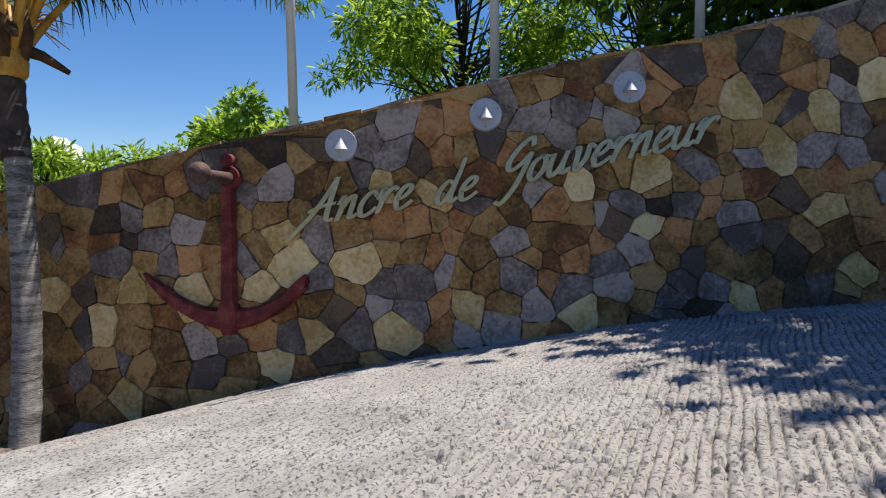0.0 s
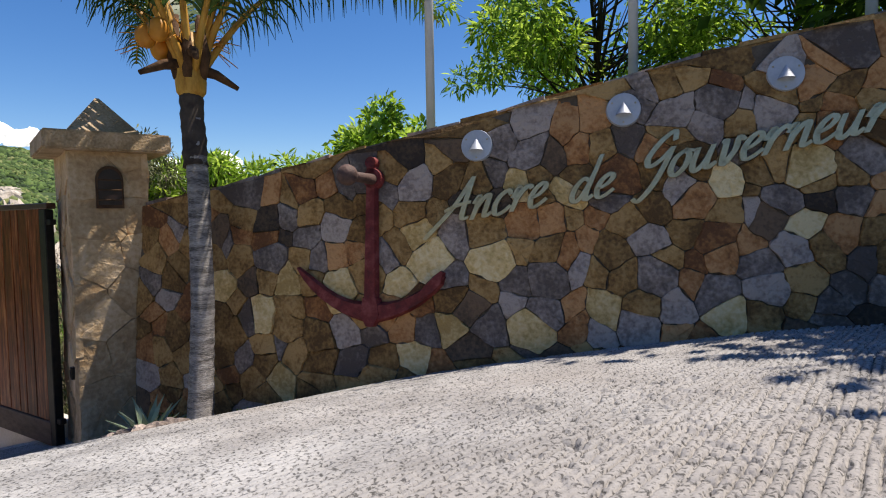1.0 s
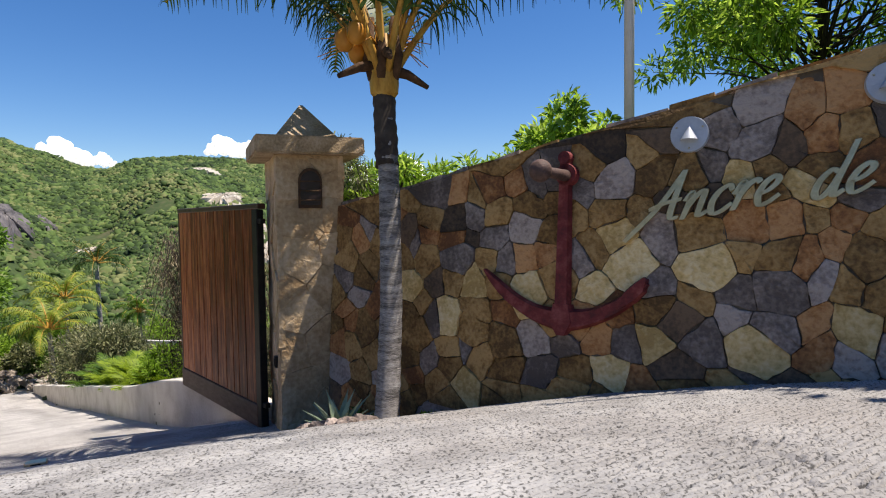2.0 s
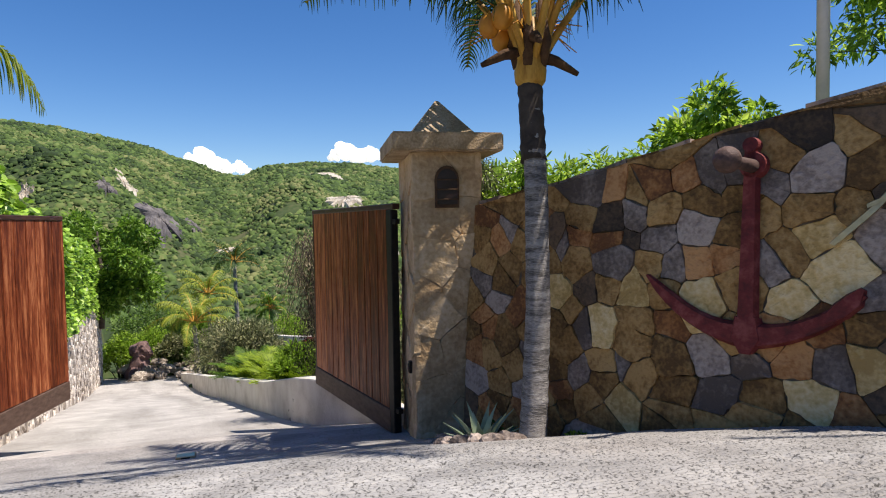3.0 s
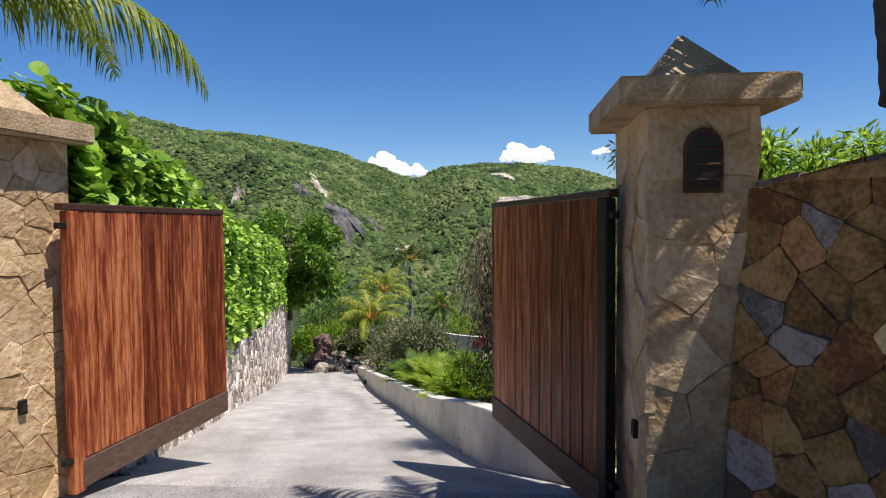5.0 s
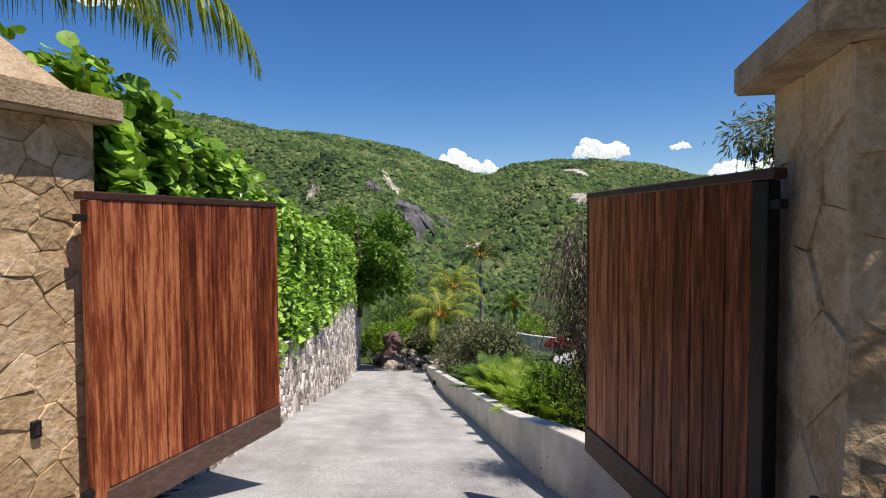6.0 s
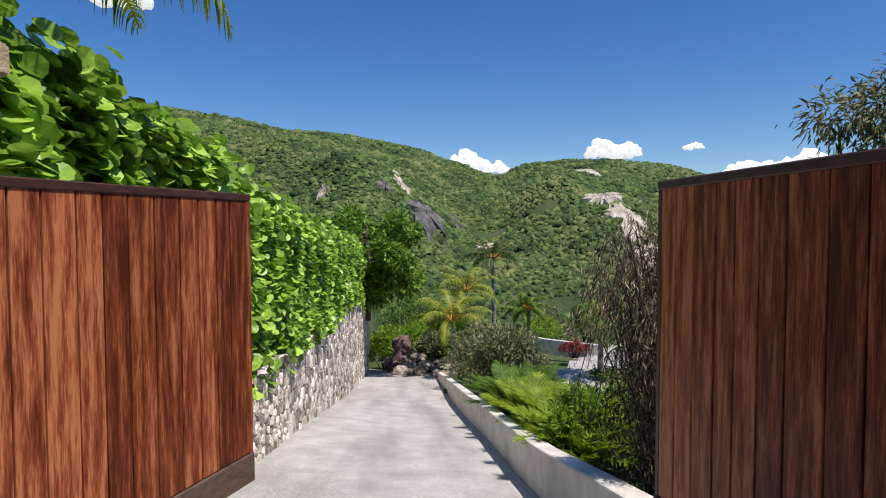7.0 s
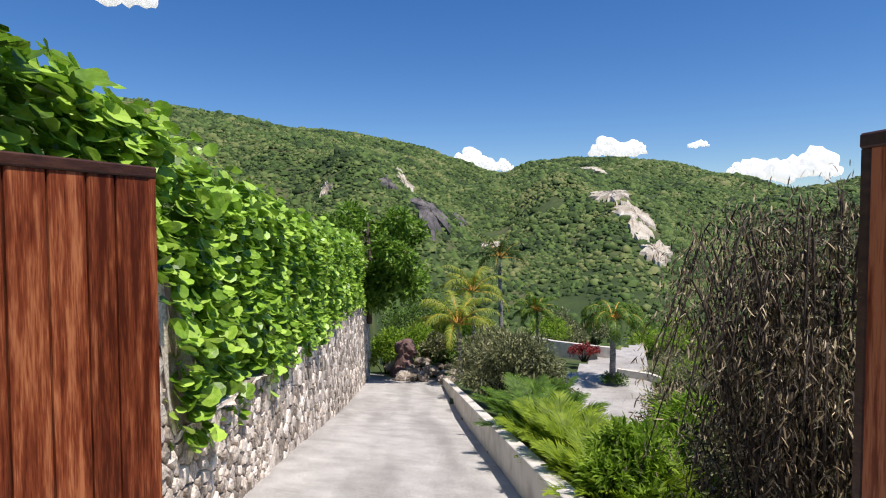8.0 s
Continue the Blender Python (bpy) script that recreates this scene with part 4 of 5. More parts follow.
tree("tree", -10.9, 21.9, -2.0, 5.2, 2.2, 0.0, 19000, 0.22, "leaf_mid", 37, "round dense dark green tree at the wall end", lumps=34, clump_r=(0.2, 0.36))

# ---- hedge along the drive ----
def hedge():
    rng = np.random.default_rng(51)
    org = np.array([-4.6, 3.0, 0])
    h = thing("hedge", -4.6, 3.0, 0, label="thick clipped sea grape hedge on the driveway wall", category="hedge")

    def leaves(n, y0, y1, power):
        y = y0 + (y1 - y0) * rng.random(n) ** power
        top = np.interp(y, [0, 1.8, 3.2, 5.9, 12, 20], [2.85, 2.72, 2.58, 2.26, 1.75, 1.3])
        bot = left_top(y) - 0.1 - 0.22 * rng.random(n) * (y < 8) * (np.sin(y * 3) > -0.2)
        q = rng.random(n)
        z = bot + (top - bot) * q + 0.05 * rng.normal(size=n)
        s = (y - LNOR[1] * WALL_C) / LDIR[1]
        lump = 0.05 * np.sin(y * 2.1) + 0.05 * np.sin(y * 5.3 + z * 3) + 0.04 * np.sin(z * 4.2 + y)
        depth = 0.03 + lump - 0.4 * rng.random(n) ** 2 - 0.7 * np.clip(q - 0.82, 0, 1) / 0.18 * rng.random(n) ** 0.7
        p = LNOR[None, :] * (WALL_C + depth)[:, None] + LDIR[None, :] * s[:, None]
        d = np.column_stack([LNOR[0] * 0.7 + rng.normal(size=n) * 0.6, LNOR[1] * 0.7 + rng.normal(size=n) * 0.6, -0.45 + rng.normal(size=n) * 0.5])
        up = np.column_stack([LNOR[0] * 0.9 + rng.normal(size=n) * 0.45, LNOR[1] + rng.normal(size=n) * 0.45, 1.0 + rng.normal(size=n) * 0.4])
        return np.column_stack([p, z]) - org, d, up, rng.uniform(0.085, 0.165, n)
    v, f = scatter(leaf_template("round"), *leaves(15000, 0.3, 20.2, 1.3))
    tagged(raw("foliage", v, f, M["grape"], h), kind="stuff")
    pos, d, up, size = leaves(260, 1.0, 6.0, 1.0)
    tv, tf = leaf_template("round")
    me = bpy.data.meshes.new("leaf")
    me.from_pydata(tv.tolist(), [], tf)
    me.materials.append(M["grape_one"])
    for p, dd, uu, sz in zip(pos, d, up, size):
        x = Vector(dd).normalized()
        yv = Vector(uu).cross(x).normalized()
        m = Matrix((x, yv, x.cross(yv))).transposed().to_4x4()
        lf = new("leaf", me)
        lf.parent = h
        lf.matrix_basis = Matrix.Translation(Vector(p) + Vector((LNOR[0], LNOR[1], 0)) * 0.06) @ m @ Matrix.Scale(float(sz) * 1.1, 4)
    vs = []
    for yy in np.arange(0.6, 20, 0.45):
        s = (yy - LNOR[1] * WALL_C) / LDIR[1]
        b = LNOR * (WALL_C - 0.3) + LDIR * s - org[:2]
        tz = float(np.interp(yy, [0, 20], [2.4, 1.0]))
        zb = float(left_top(yy)) - 0.3
        vs.append(([(b[0], b[1], zb), (b[0] + 0.1, b[1] + 0.05, zb + (tz - zb) * 0.6), (b[0] - 0.1, b[1], tz)], [0.03, 0.022, 0.01]))
    tubes("trunk", vs, M["bark_dark"], h, sides=5)


hedge()
# a taller sprig beside the pillar's cap
shrub("sea_grape", -4.45, 1.25, 1.3, 0.45, 0.5, 1.75, 420, 0.2, "grape", 52, "tall sea grape sprig with large round leaves", kind="round")

# ---- bank below the kerb ----
def clump(x, y, z, fronds, length, leaflet, seed, label, mat="frond", lift=(0.5, 1.4)):
    rng = np.random.default_rng(seed)
    t = thing("fan_clump", x, y, z, label=label, category="palm clump", group="leafy clumps on the bank")
    for i in range(fronds):
        az = i * 2.399963 + seed
        lf = lift[0] + (lift[1] - lift[0]) * rng.random()
        r = 0.35 * rng.random() * length
        rib, vs, fs = frond_arrays((r * math.cos(az), r * math.sin(az), -0.1), az, lf, length * rng.uniform(0.7, 1.1), rng, leaflet, 0.55, 20, 0.3, 0.034, 0.1, 1.5)
        fr = raw("frond", np.array(vs), fs, M[mat], t)
        tubes("rib", [([tuple(p) for p in rib[::2]], [0.012 * (1 - k / 9) + 0.003 for k in range(len(rib[::2]))])], M["frond"], fr, sides=4)
    return t


def land(x, y):
    return float(land_z(np.array([float(x)]), np.array([float(y)]))[0])


for k, (d, y, n, ln) in enumerate(((0.75, 5.9, 40, 0.62), (0.8, 6.9, 44, 0.68), (0.9, 8.1, 46, 0.78), (1.0, 9.6, 50, 0.9), (1.2, 11.4, 50, 1.0), (1.5, 13.6, 36, 1.0), (0.72, 5.1, 32, 0.5))):
    x = (KERB_C - LNOR[1] * y) / LNOR[0] + d
    clump(x, y, land(x, y), n, ln * 1.3, 0.4, 70 + k, "yellow green arching palm clump behind the kerb" if k in (0, 1, 2, 6) else "deep green arching palm clump behind the kerb",
          "frond_l" if k in (0, 1, 2, 6) else "frond_g", (0.95, 1.55))


def dry_bush(x, y, z, r, h, seed):
    """A half dead bush: inner leaves coloured dark for its shaded inside, arching canes, tan leaves hanging in strings
    from them.
    """
    rng = np.random.default_rng(seed)
    t = thing("dry_bush", x, y, z, label="half dead brown bush with hanging leaves behind the gate", category="bush")
    canes, pos, way = [], [], []
    for i in range(120):
        a = i * 2.399963
        q = math.sqrt((i + 0.5) / 120)
        top = h * rng.uniform(0.62, 1.0) * (1 - 0.1 * q * q)
        ox, oy = r * q * math.cos(a), r * q * math.sin(a)
        droop = rng.uniform(0.15, 0.55)
        tip = np.array([ox * 1.22, oy * 1.22, top - droop])
        pts = [np.array([ox * 0.2, oy * 0.2, -0.2]), np.array([ox * 0.55, oy * 0.55, top * 0.55]), np.array([ox * 0.95, oy * 0.95, top]), tip]
        pts = smooth_path(pts, 5)
        canes.append(([tuple(p) for p in pts], [0.011 - 0.009 * k / len(pts) for k in range(len(pts))]))
        for k in range(5, len(pts)):
            for _ in range(30 if rng.random() < 0.55 else 6):
                p = pts[k] + rng.normal(size=3) * np.array([0.06, 0.06, 0.07])
                pos.append(p)
                way.append(rng.normal(size=3) * 0.45 + np.array([ox, oy, 0]) * 0.3 + np.array([0, 0, -1.0]))
    tubes("cane", canes, M["bark_dark"], t, sides=4)
    pos, way = np.array(pos), np.array(way)
    foliage("dead_leaves", pos, way, rng.uniform(0.022, 0.062, len(pos)), "strip", M["leaf_dry"], t, rng, "tan dried hanging leaves")
    # dark core: the inside shade is put into these leaves' colour
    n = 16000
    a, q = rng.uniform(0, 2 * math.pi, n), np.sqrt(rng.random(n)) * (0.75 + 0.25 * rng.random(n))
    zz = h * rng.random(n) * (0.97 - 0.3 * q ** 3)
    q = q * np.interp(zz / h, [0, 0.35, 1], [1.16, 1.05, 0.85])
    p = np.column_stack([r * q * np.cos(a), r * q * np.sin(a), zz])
    foliage("inner_leaves", p, rng.normal(size=(n, 3)) + np.array([0, 0, -0.6]), rng.uniform(0.03, 0.06, n), "lance", M["leaf_under"], t, rng, "inner leaves coloured dark for the bush's shaded inside")
    return t


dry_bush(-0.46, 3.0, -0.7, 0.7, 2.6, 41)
shrub("willowy_bush", 1.25, 4.3, -1.2, 0.9, 0.9, 5.4, 7500, 0.08, "leaf_olive", 42, "tall thin grey green bush behind the pillar", kind="lance", droop=0.6)
for k, (x, y, r, h, mt) in enumerate(((-1.3, 5.3, 0.5, 0.9, "leaf"), (-0.7, 6.4, 0.7, 1.3, "leaf"), (-0.2, 5.6, 0.7, 1.6, "leaf_olive"), (-0.5, 7.8, 0.6, 1.5, "leaf"), (0.0, 8.0, 0.9, 2.0, "leaf_olive"), (-0.3, 9.8, 0.9, 2.0, "leaf_dry"), (0.9, 9.5, 1.0, 2.6, "leaf_olive"), (0.5, 12.0, 1.0, 3.2, "leaf_olive"), (1.8, 12.5, 1.1, 3.2, "leaf_dark"), (0.2, 15.0, 1.1, 3.5, "leaf_olive"), (1.6, 16.5, 1.3, 3.4, "leaf"), (0.9, 20.0, 1.4, 2.8, "leaf_olive"), (2.6, 20.0, 1.6, 4.2, "leaf_dark"))):
    shrub("shrub", x, y, land(x, y), r, r, h, 4200, 0.1, mt, 700 + k, {"leaf": "lime green leafy shrub on the bank", "leaf_olive": "dull grey green shrub on the bank", "leaf_dark": "dark green shrub on the bank", "leaf_dry": "dry brown shrub on the bank"}[mt], kind="lance")
shrub("shrub", -4.0, 15.6, land(-4.0, 15.6), 1.35, 1.35, 2.5, 9000, 0.13, "leaf_olive", 45, "round grey green shrub on the bank", kind="lance")
shrub("shrub", -5.3, 18.6, land(-5.3, 18.6), 1.2, 1.2, 2.4, 6000, 0.13, "leaf_olive", 47, "round grey green shrub on the bank", kind="lance")
rb = np.random.default_rng(90)
for k in range(22):
    y = rb.uniform(6.5, 21)
    kx = (KERB_C - LNOR[1] * y) / LNOR[0]
    x = rb.uniform(kx + 3.2, kx + 3.2 + 7)
    if -2.9 - 0.03 * y < x < -0.6 + 0.05 * y:
        continue
    if abs(x + 1.43 + 0.03 * (y + 0.2)) < 0.55 and y > 10:
        x += 1.3
    mt = ["leaf", "leaf_olive", "leaf_dark", "leaf_olive", "leaf_dry"][k % 5]
    shrub("shrub", x, y, land(x, y), rb.uniform(0.7, 1.3), rb.uniform(0.7, 1.3), rb.uniform(0.9, 1.7), 2600, 0.12, mt, 200 + k,
          {"leaf": "bright green leafy shrub on the bank", "leaf_olive": "dull grey green shrub on the bank", "leaf_dark": "dark green shrub on the bank", "leaf_dry": "dry brown shrub on the bank"}[mt], kind="lance")

# ---- end of the drive and the lower court ----
palm("palm_tree", -7.7, 23.6, -5.1, [(0, 0, -0.2), (0.1, 0.1, 1.2), (0.0, 0.1, 2.5)], (0.14, 0.1), 15, 2.3, 0.6, 14, "yellow green coconut palm at the end of the driveway", mat="frond_y", lift=(0.1, 1.4), pairs=30, width=0.05, kind_detail=False)
palm("palm_tree", -8.6, 30.0, -6.5, [(0, 0, -0.2), (0.1, 0.1, 2.2), (0.0, 0.1, 4.5)], (0.14, 0.1), 13, 2.4, 0.6, 15, "yellow green coconut palm below the driveway", mat="frond_y", lift=(0.1, 1.4), pairs=30, width=0.06, kind_detail=False)
palm("palm_tree", -8.4, 36.5, -7.5, [(0, 0, -0.2), (0.1, 0.1, 3.2), (0.0, 0.1, 6.9)], (0.16, 0.11), 13, 2.6, 0.6, 16, "tall green coconut palm below the driveway", lift=(0.1, 1.4), pairs=28, width=0.07, kind_detail=False)
palm("palm_tree", -5.7, 33.2, -6.9, [(0, 0, -0.2), (0.1, 0.1, 1.8), (0.0, 0.1, 3.6)], (0.14, 0.1), 16, 1.7, 0.5, 17, "dark green fan palm below the driveway", mat="frond_g", lift=(-0.2, 1.4), pairs=26, width=0.07, kind_detail=False)
palm("palm_tree", -1.55, 32.4, -6.75, [(0, 0, -0.2), (0.02, 0.1, 1.5), (0.0, 0.1, 3.2)], (0.17, 0.13), 15, 2.5, 0.7, 18, "green palm with drooping fronds on the court island", mat="frond_g", lift=(0.35, 1.35), pairs=30, width=0.07, bend=1.6, kind_detail=False)


def rock(name, x, y, z, sx, sy, sz, seed, mat, label):
    bm = bmesh.new()
    bmesh.ops.create_icosphere(bm, subdivisions=3, radius=1)
    for v in bm.verts:
        n = noise.noise(v.co * 1.4 + Vector((seed * 3.1, 0, 0))) * 0.35 + noise.noise(v.co * 3.5 + Vector((seed, 7, 0))) * 0.14
        c = v.co * (1 + n)
        v.co = Vector((round(c.x * 3.2) / 3.2 * 0.5 + c.x * 0.5, c.y, round(c.z * 3) / 3 * 0.4 + c.z * 0.6))
        v.co = Vector((v.co.x * sx, v.co.y * sy, v.co.z * sz))
    me = bpy.data.meshes.new(name)
    bm.to_mesh(me)
    bm.free()
    me.materials.append(M[mat])
    ob = new(name, me)
    ob.matrix_basis = pose(x, y, z + sz * 0.35, 0, 0, seed * 47)
    return tagged(ob, label, "rock", "rocks at the end of the driveway")


rr = random.Random(17)
for k in range(36):
    s = rr.uniform(0.13, 0.36)
    x, y = -9.3 + rr.uniform(-1.7, 1.6), 24.2 + rr.uniform(-1.0, 1.7)
    rock("rock", x, y, float(road_z(np.array([x]), np.array([y]))[0]) + 0.25 * rr.random() * (y - 23), s * 1.2, s, s * 0.75, k, "rock", "pale tumbled garden rock at the driveway end")
rock("rock", -10.35, 24.3, -5.0, 0.55, 0.5, 0.75, 40, "red_rock", "large purple red boulder beside the wall end")
rock("rock", -10.25, 24.4, -3.9, 0.5, 0.45, 0.4, 41, "red_rock", "large purple red boulder beside the wall end")
for k, (x, y, r, h, mt) in enumerate(((-10.6, 27.5, 1.3, 2.6, "leaf"), (-9.4, 26.5, 0.9, 2.2, "leaf_olive"), (-11.5, 25.5, 1.0, 2.4, "leaf"), (-8.6, 26.6, 0.9, 1.7, "leaf_dark"), (-6.4, 24.6, 1.2, 2.4, "leaf_olive"), (-6.9, 27.8, 1.6, 3.0, "leaf_olive"), (-9.9, 31.5, 2.0, 3.6, "leaf"), (-4.6, 27.5, 1.4, 1.6, "leaf_olive"), (-12, 31, 2.2, 4.2, "leaf_dark"), (-5.6, 22.0, 1.2, 2.0, "leaf_olive"))):
    shrub("shrub", x, y, land(x, y), r, r, h, 4500, 0.15, mt, 300 + k, {"leaf": "bright green shrub beyond the driveway", "leaf_olive": "dull green shrub beyond the driveway", "leaf_dark": "dark green shrub beyond the driveway"}[mt])


def low_wall(pts, z, h, label):
    t = thing("court_wall", pts[0][0], pts[0][1], z, label=label, category="low wall", group="court walls")
    vs, fs = [], []
    for x, y in pts:
        dx, dy = x - pts[0][0], y - pts[0][1]
        vs += [(dx, dy, -0.3), (dx, dy, h), (dx + 0.05, dy + 0.3, h), (dx + 0.05, dy + 0.3, -0.3)]
    for i in range(len(pts) - 1):
        for k in range(4):
            fs.append((i * 4 + k, i * 4 + (k + 1) % 4, i * 4 + 4 + (k + 1) % 4, i * 4 + 4 + k))
    fs += [(0, 1, 2, 3), tuple(len(vs) - 4 + k for k in (3, 2, 1, 0))]
    raw("body", vs, fs, M["kerb"], t)


low_wall([(-7.4, 41.5), (-5.4, 40.2), (-2.5, 39.2), (-1.6, 39.0)], -6.95, 0.75, "low white wall round the lower court")
low_wall([(-1.3, 34.4), (0.4, 33.7), (0.9, 33.0)], -6.85, 0.4, "low white kerb wall of the court island")
shrub("bougainvillea", -3.3, 38.5, -6.9, 1.2, 0.6, 1.0, 1800, 0.13, "leaf_red", 95, "red flowering bush against the court wall")
shrub("shrub", -1.5, 32.5, -6.85, 0.8, 0.8, 0.6, 1200, 0.12, "leaf_dark", 96, "dark low planting under the island palm")
for k in range(16):
    x, y = rb.uniform(-7, 9), rb.uniform(40.5, 52)
    shrub("shrub", x, y, land(x, y), 1.8, 1.8, rb.uniform(1.6, 3.2), 2200, 0.2, ["leaf", "leaf_dark", "leaf_olive"][k % 3], 400 + k, "green shrub on the far side of the court")
for k, (x, y, r, h) in enumerate(((1.3, 25.5, 1.2, 2.8), (1.9, 30.0, 1.5, 3.0), (3.4, 27.5, 1.7, 3.4), (1.9, 36.0, 1.6, 2.2))):
    shrub("shrub", x, y, land(x, y), r, r, h, 3600, 0.16, ["leaf_olive", "leaf", "leaf_dark", "leaf_olive"][k], 480 + k, "leafy shrub on the edge of the lower court", kind="lance")
for k in range(10):
    x, y = rb.uniform(2.0, 9), rb.uniform(22, 38)
    shrub("shrub", x, y, land(x, y), 1.6, 1.6, rb.uniform(1.4, 2.6), 2200, 0.18, ["leaf", "leaf_dark", "leaf_olive"][k % 3], 450 + k, "green shrub beside the lower court")

# ---- hills ----
def hill_scrub():
    rng = np.random.default_rng(61)
    n = 170000
    az = np.radians(rng.uniform(-62, 42, n))
    r = 46 + 330 * rng.random(n) ** 0.75
    x, y = -1.0 + r * np.sin(az), -1.5 + r * np.cos(az)
    R = np.interp(np.degrees(az), AZ, RID)
    bare = cheap_noise(x, y, 0.05, 3) * 0.5 + cheap_noise(x, y, 0.16, 4) * 0.5
    ok = (r < R * 1.02) & (bare > 0.2)
    for a, rr_, wa, wr in SCARS:
        ok &= ((np.degrees(az) - a) / wa) ** 2 + ((r - rr_) / wr) ** 2 > 0.9 + 1.2 * (rng.random(n) - 0.5) - 2.0 * (rng.random(n) < 0.22)
    x, y, r = x[ok], y[ok], r[ok]
    z = land_z(x, y)
    n = len(x)
    ring = [(math.cos(k * 1.2566), math.sin(k * 1.2566)) for k in range(5)]
    iv = np.array([(x, y, -0.15) for x, y in ring] + [(x * 0.8 - 0.2 * y, y * 0.8 + 0.2 * x, 0.5) for x, y in ring] + [(0.05, 0.05, 0.85)])
    it = [q for k in range(5) for q in ((k, (k + 1) % 5, 5 + k), ((k + 1) % 5, 5 + (k + 1) % 5, 5 + k), (5 + k, 5 + (k + 1) % 5, 10))]
    size = rng.uniform(0.22, 0.62, n) * (1 + 0.8 * (rng.random(n) > 0.9)) * np.interp(r, [46, 110, 300], [0.6, 0.9, 1.3])
    v = iv[None] * size[:, None, None] * (1 + 0.3 * np.clip(rng.normal(size=(n, 11, 1)), -2, 2)) * np.array([1, 1, 0.95])
    v = v + np.stack([x, y, z + size * 0.1], -1)[:, None, :]
    f = np.concatenate([np.array(q)[None] + (np.arange(n) * 11)[:, None] for q in it])
    tagged(raw("hill_scrub", v.reshape(-1, 3), f, M["hill_leaf"], smooth=True), "dense green scrub covering the hillsides", "scrub", kind="stuff")


# bearing, distance, half width in degrees, half depth
SCARS = [(-3.0, 193, 1.7, 7), (-0.6, 118, 1.7, 11), (1.6, 97, 1.8, 9), (-17.3, 98, 1.9, 11), (-19.8, 150, 0.8, 14), (-27.0, 107, 0.5, 4), (-21.2, 114, 0.8, 5), (3.2, 83, 1.2, 5), (-11.6, 105, 0.8, 5), (-14.5, 122, 0.6, 7)]


def scar(a, r0, wa, wr, seed, mat):
    """A ragged patch of bare rock lying on the slope."""
    rng = np.random.default_rng(seed)
    vs, fs = [], []
    rings, seg = 9, 40
    out = 1 + 0.25 * np.sin(np.arange(seg) * 2 * math.pi / seg * 3 + seed) + 0.22 * rng.normal(size=seg)
    for i in range(rings + 1):
        for k in range(seg):
            th = 2 * math.pi * k / seg
            q = i / rings * out[k]
            aa, rr_ = math.radians(a + wa * q * math.cos(th)), r0 + wr * q * math.sin(th)
            x, y = -1.0 + rr_ * math.sin(aa), -1.5 + rr_ * math.cos(aa)
            z = land(x, y) + (0.35 + 0.5 * rng.random() if i < rings else -0.6)
            vs.append((x, y, z))
    for i in range(rings):
        for k in range(seg):
            fs.append((i * seg + k, i * seg + (k + 1) % seg, (i + 1) * seg + (k + 1) % seg, (i + 1) * seg + k))
    tagged(raw("rock_outcrop", vs, fs, M[mat]), "bare pale rock patch on the hillside" if mat == "scar" else "dark bare rock face on the hillside", "rock", "bare rock on the hills")


M["scar"] = material("bare_hill_rock", [(0.26, 0.22, 0.17), (0.46, 0.4, 0.32), (0.58, 0.53, 0.45)], 0.95, 0.25, 0.8, 1.5, bump_dist=0.5)
M["scar_dark"] = material("dark_hill_rock", [(0.05, 0.045, 0.05), (0.11, 0.1, 0.1), (0.2, 0.18, 0.17)], 0.95, 0.25, 0.8, 1.5, bump_dist=0.5)
hill_scrub()
for k, sc in enumerate(SCARS):
    scar(*sc, 500 + k, "scar_dark" if k in (3, 6, 9) else "scar")


def cloud(a, el, dist, w, h, seed):
    rng = np.random.default_rng(seed)
    bm = bmesh.new()
    c = Vector((dist * math.sin(math.radians(a)), dist * math.cos(math.radians(a)), dist * el))
    side = Vector((math.cos(math.radians(a)), -math.sin(math.radians(a)), 0))
    for k in range(90):
        q = rng.uniform(-1, 1)
        env = (1 - q * q) ** 0.6
        p = side * q * w + Vector((0, 0, h * rng.random() * env * (0.65 + 0.35 * math.sin(q * 3 + seed))))
        rad = h * rng.uniform(0.12, 0.34) * (0.4 + 0.6 * env)
        bmesh.ops.create_icosphere(bm, subdivisions=2, radius=rad, matrix=Matrix.Translation(p))
    for v in bm.verts:
        v.co += Vector([noise.noise(v.co * (6 / h) + Vector((k * 9, seed, 0))) for k in range(3)]) * h * 0.09
    me = bpy.data.meshes.new("cloud")
    bm.to_mesh(me)
    bm.free()
    me.materials.append(M["cloud"])
    me.polygons.foreach_set("use_smooth", [True] * len(me.polygons))
    ob = new("cloud", me)
    ob.matrix_basis = Matrix.Translation(c)
    tagged(ob, "small white cumulus cloud above the hills", "cloud", "fair weather clouds")


for k, (a, el, w, h) in enumerate(((-13.2, 0.095, 75, 75), (0.0, 0.112, 95, 72), (13.2, 0.068, 165, 105), (6.8, 0.118, 34, 24), (-10.8, 0.088, 60, 36), (-48, 0.335, 270, 170))):
    cloud(a, el, 2300, w, h, 600 + k)

# ---- fittings on the sign wall ----
back_n = Vector((WN[0], WN[1], 0))


def wall_frame(u, z, out=0.0, rise=0.0):
    """Axes on the wall: x along it, y up, z out."""
    p = wall_point(u, z, out)
    xa = (wall_point(u + 0.05, z + 0.05 * rise, out) - wall_point(u - 0.05, z - 0.05 * rise, out)).normalized()
    ya = (wall_point(u, z + 0.1, out) - wall_point(u, z - 0.1, out)).normalized()
    za = xa.cross(ya).normalized()
    ya = za.cross(xa)
    m = Matrix((xa, ya, za)).transposed().to_4x4()
    m.translation = p
    return m


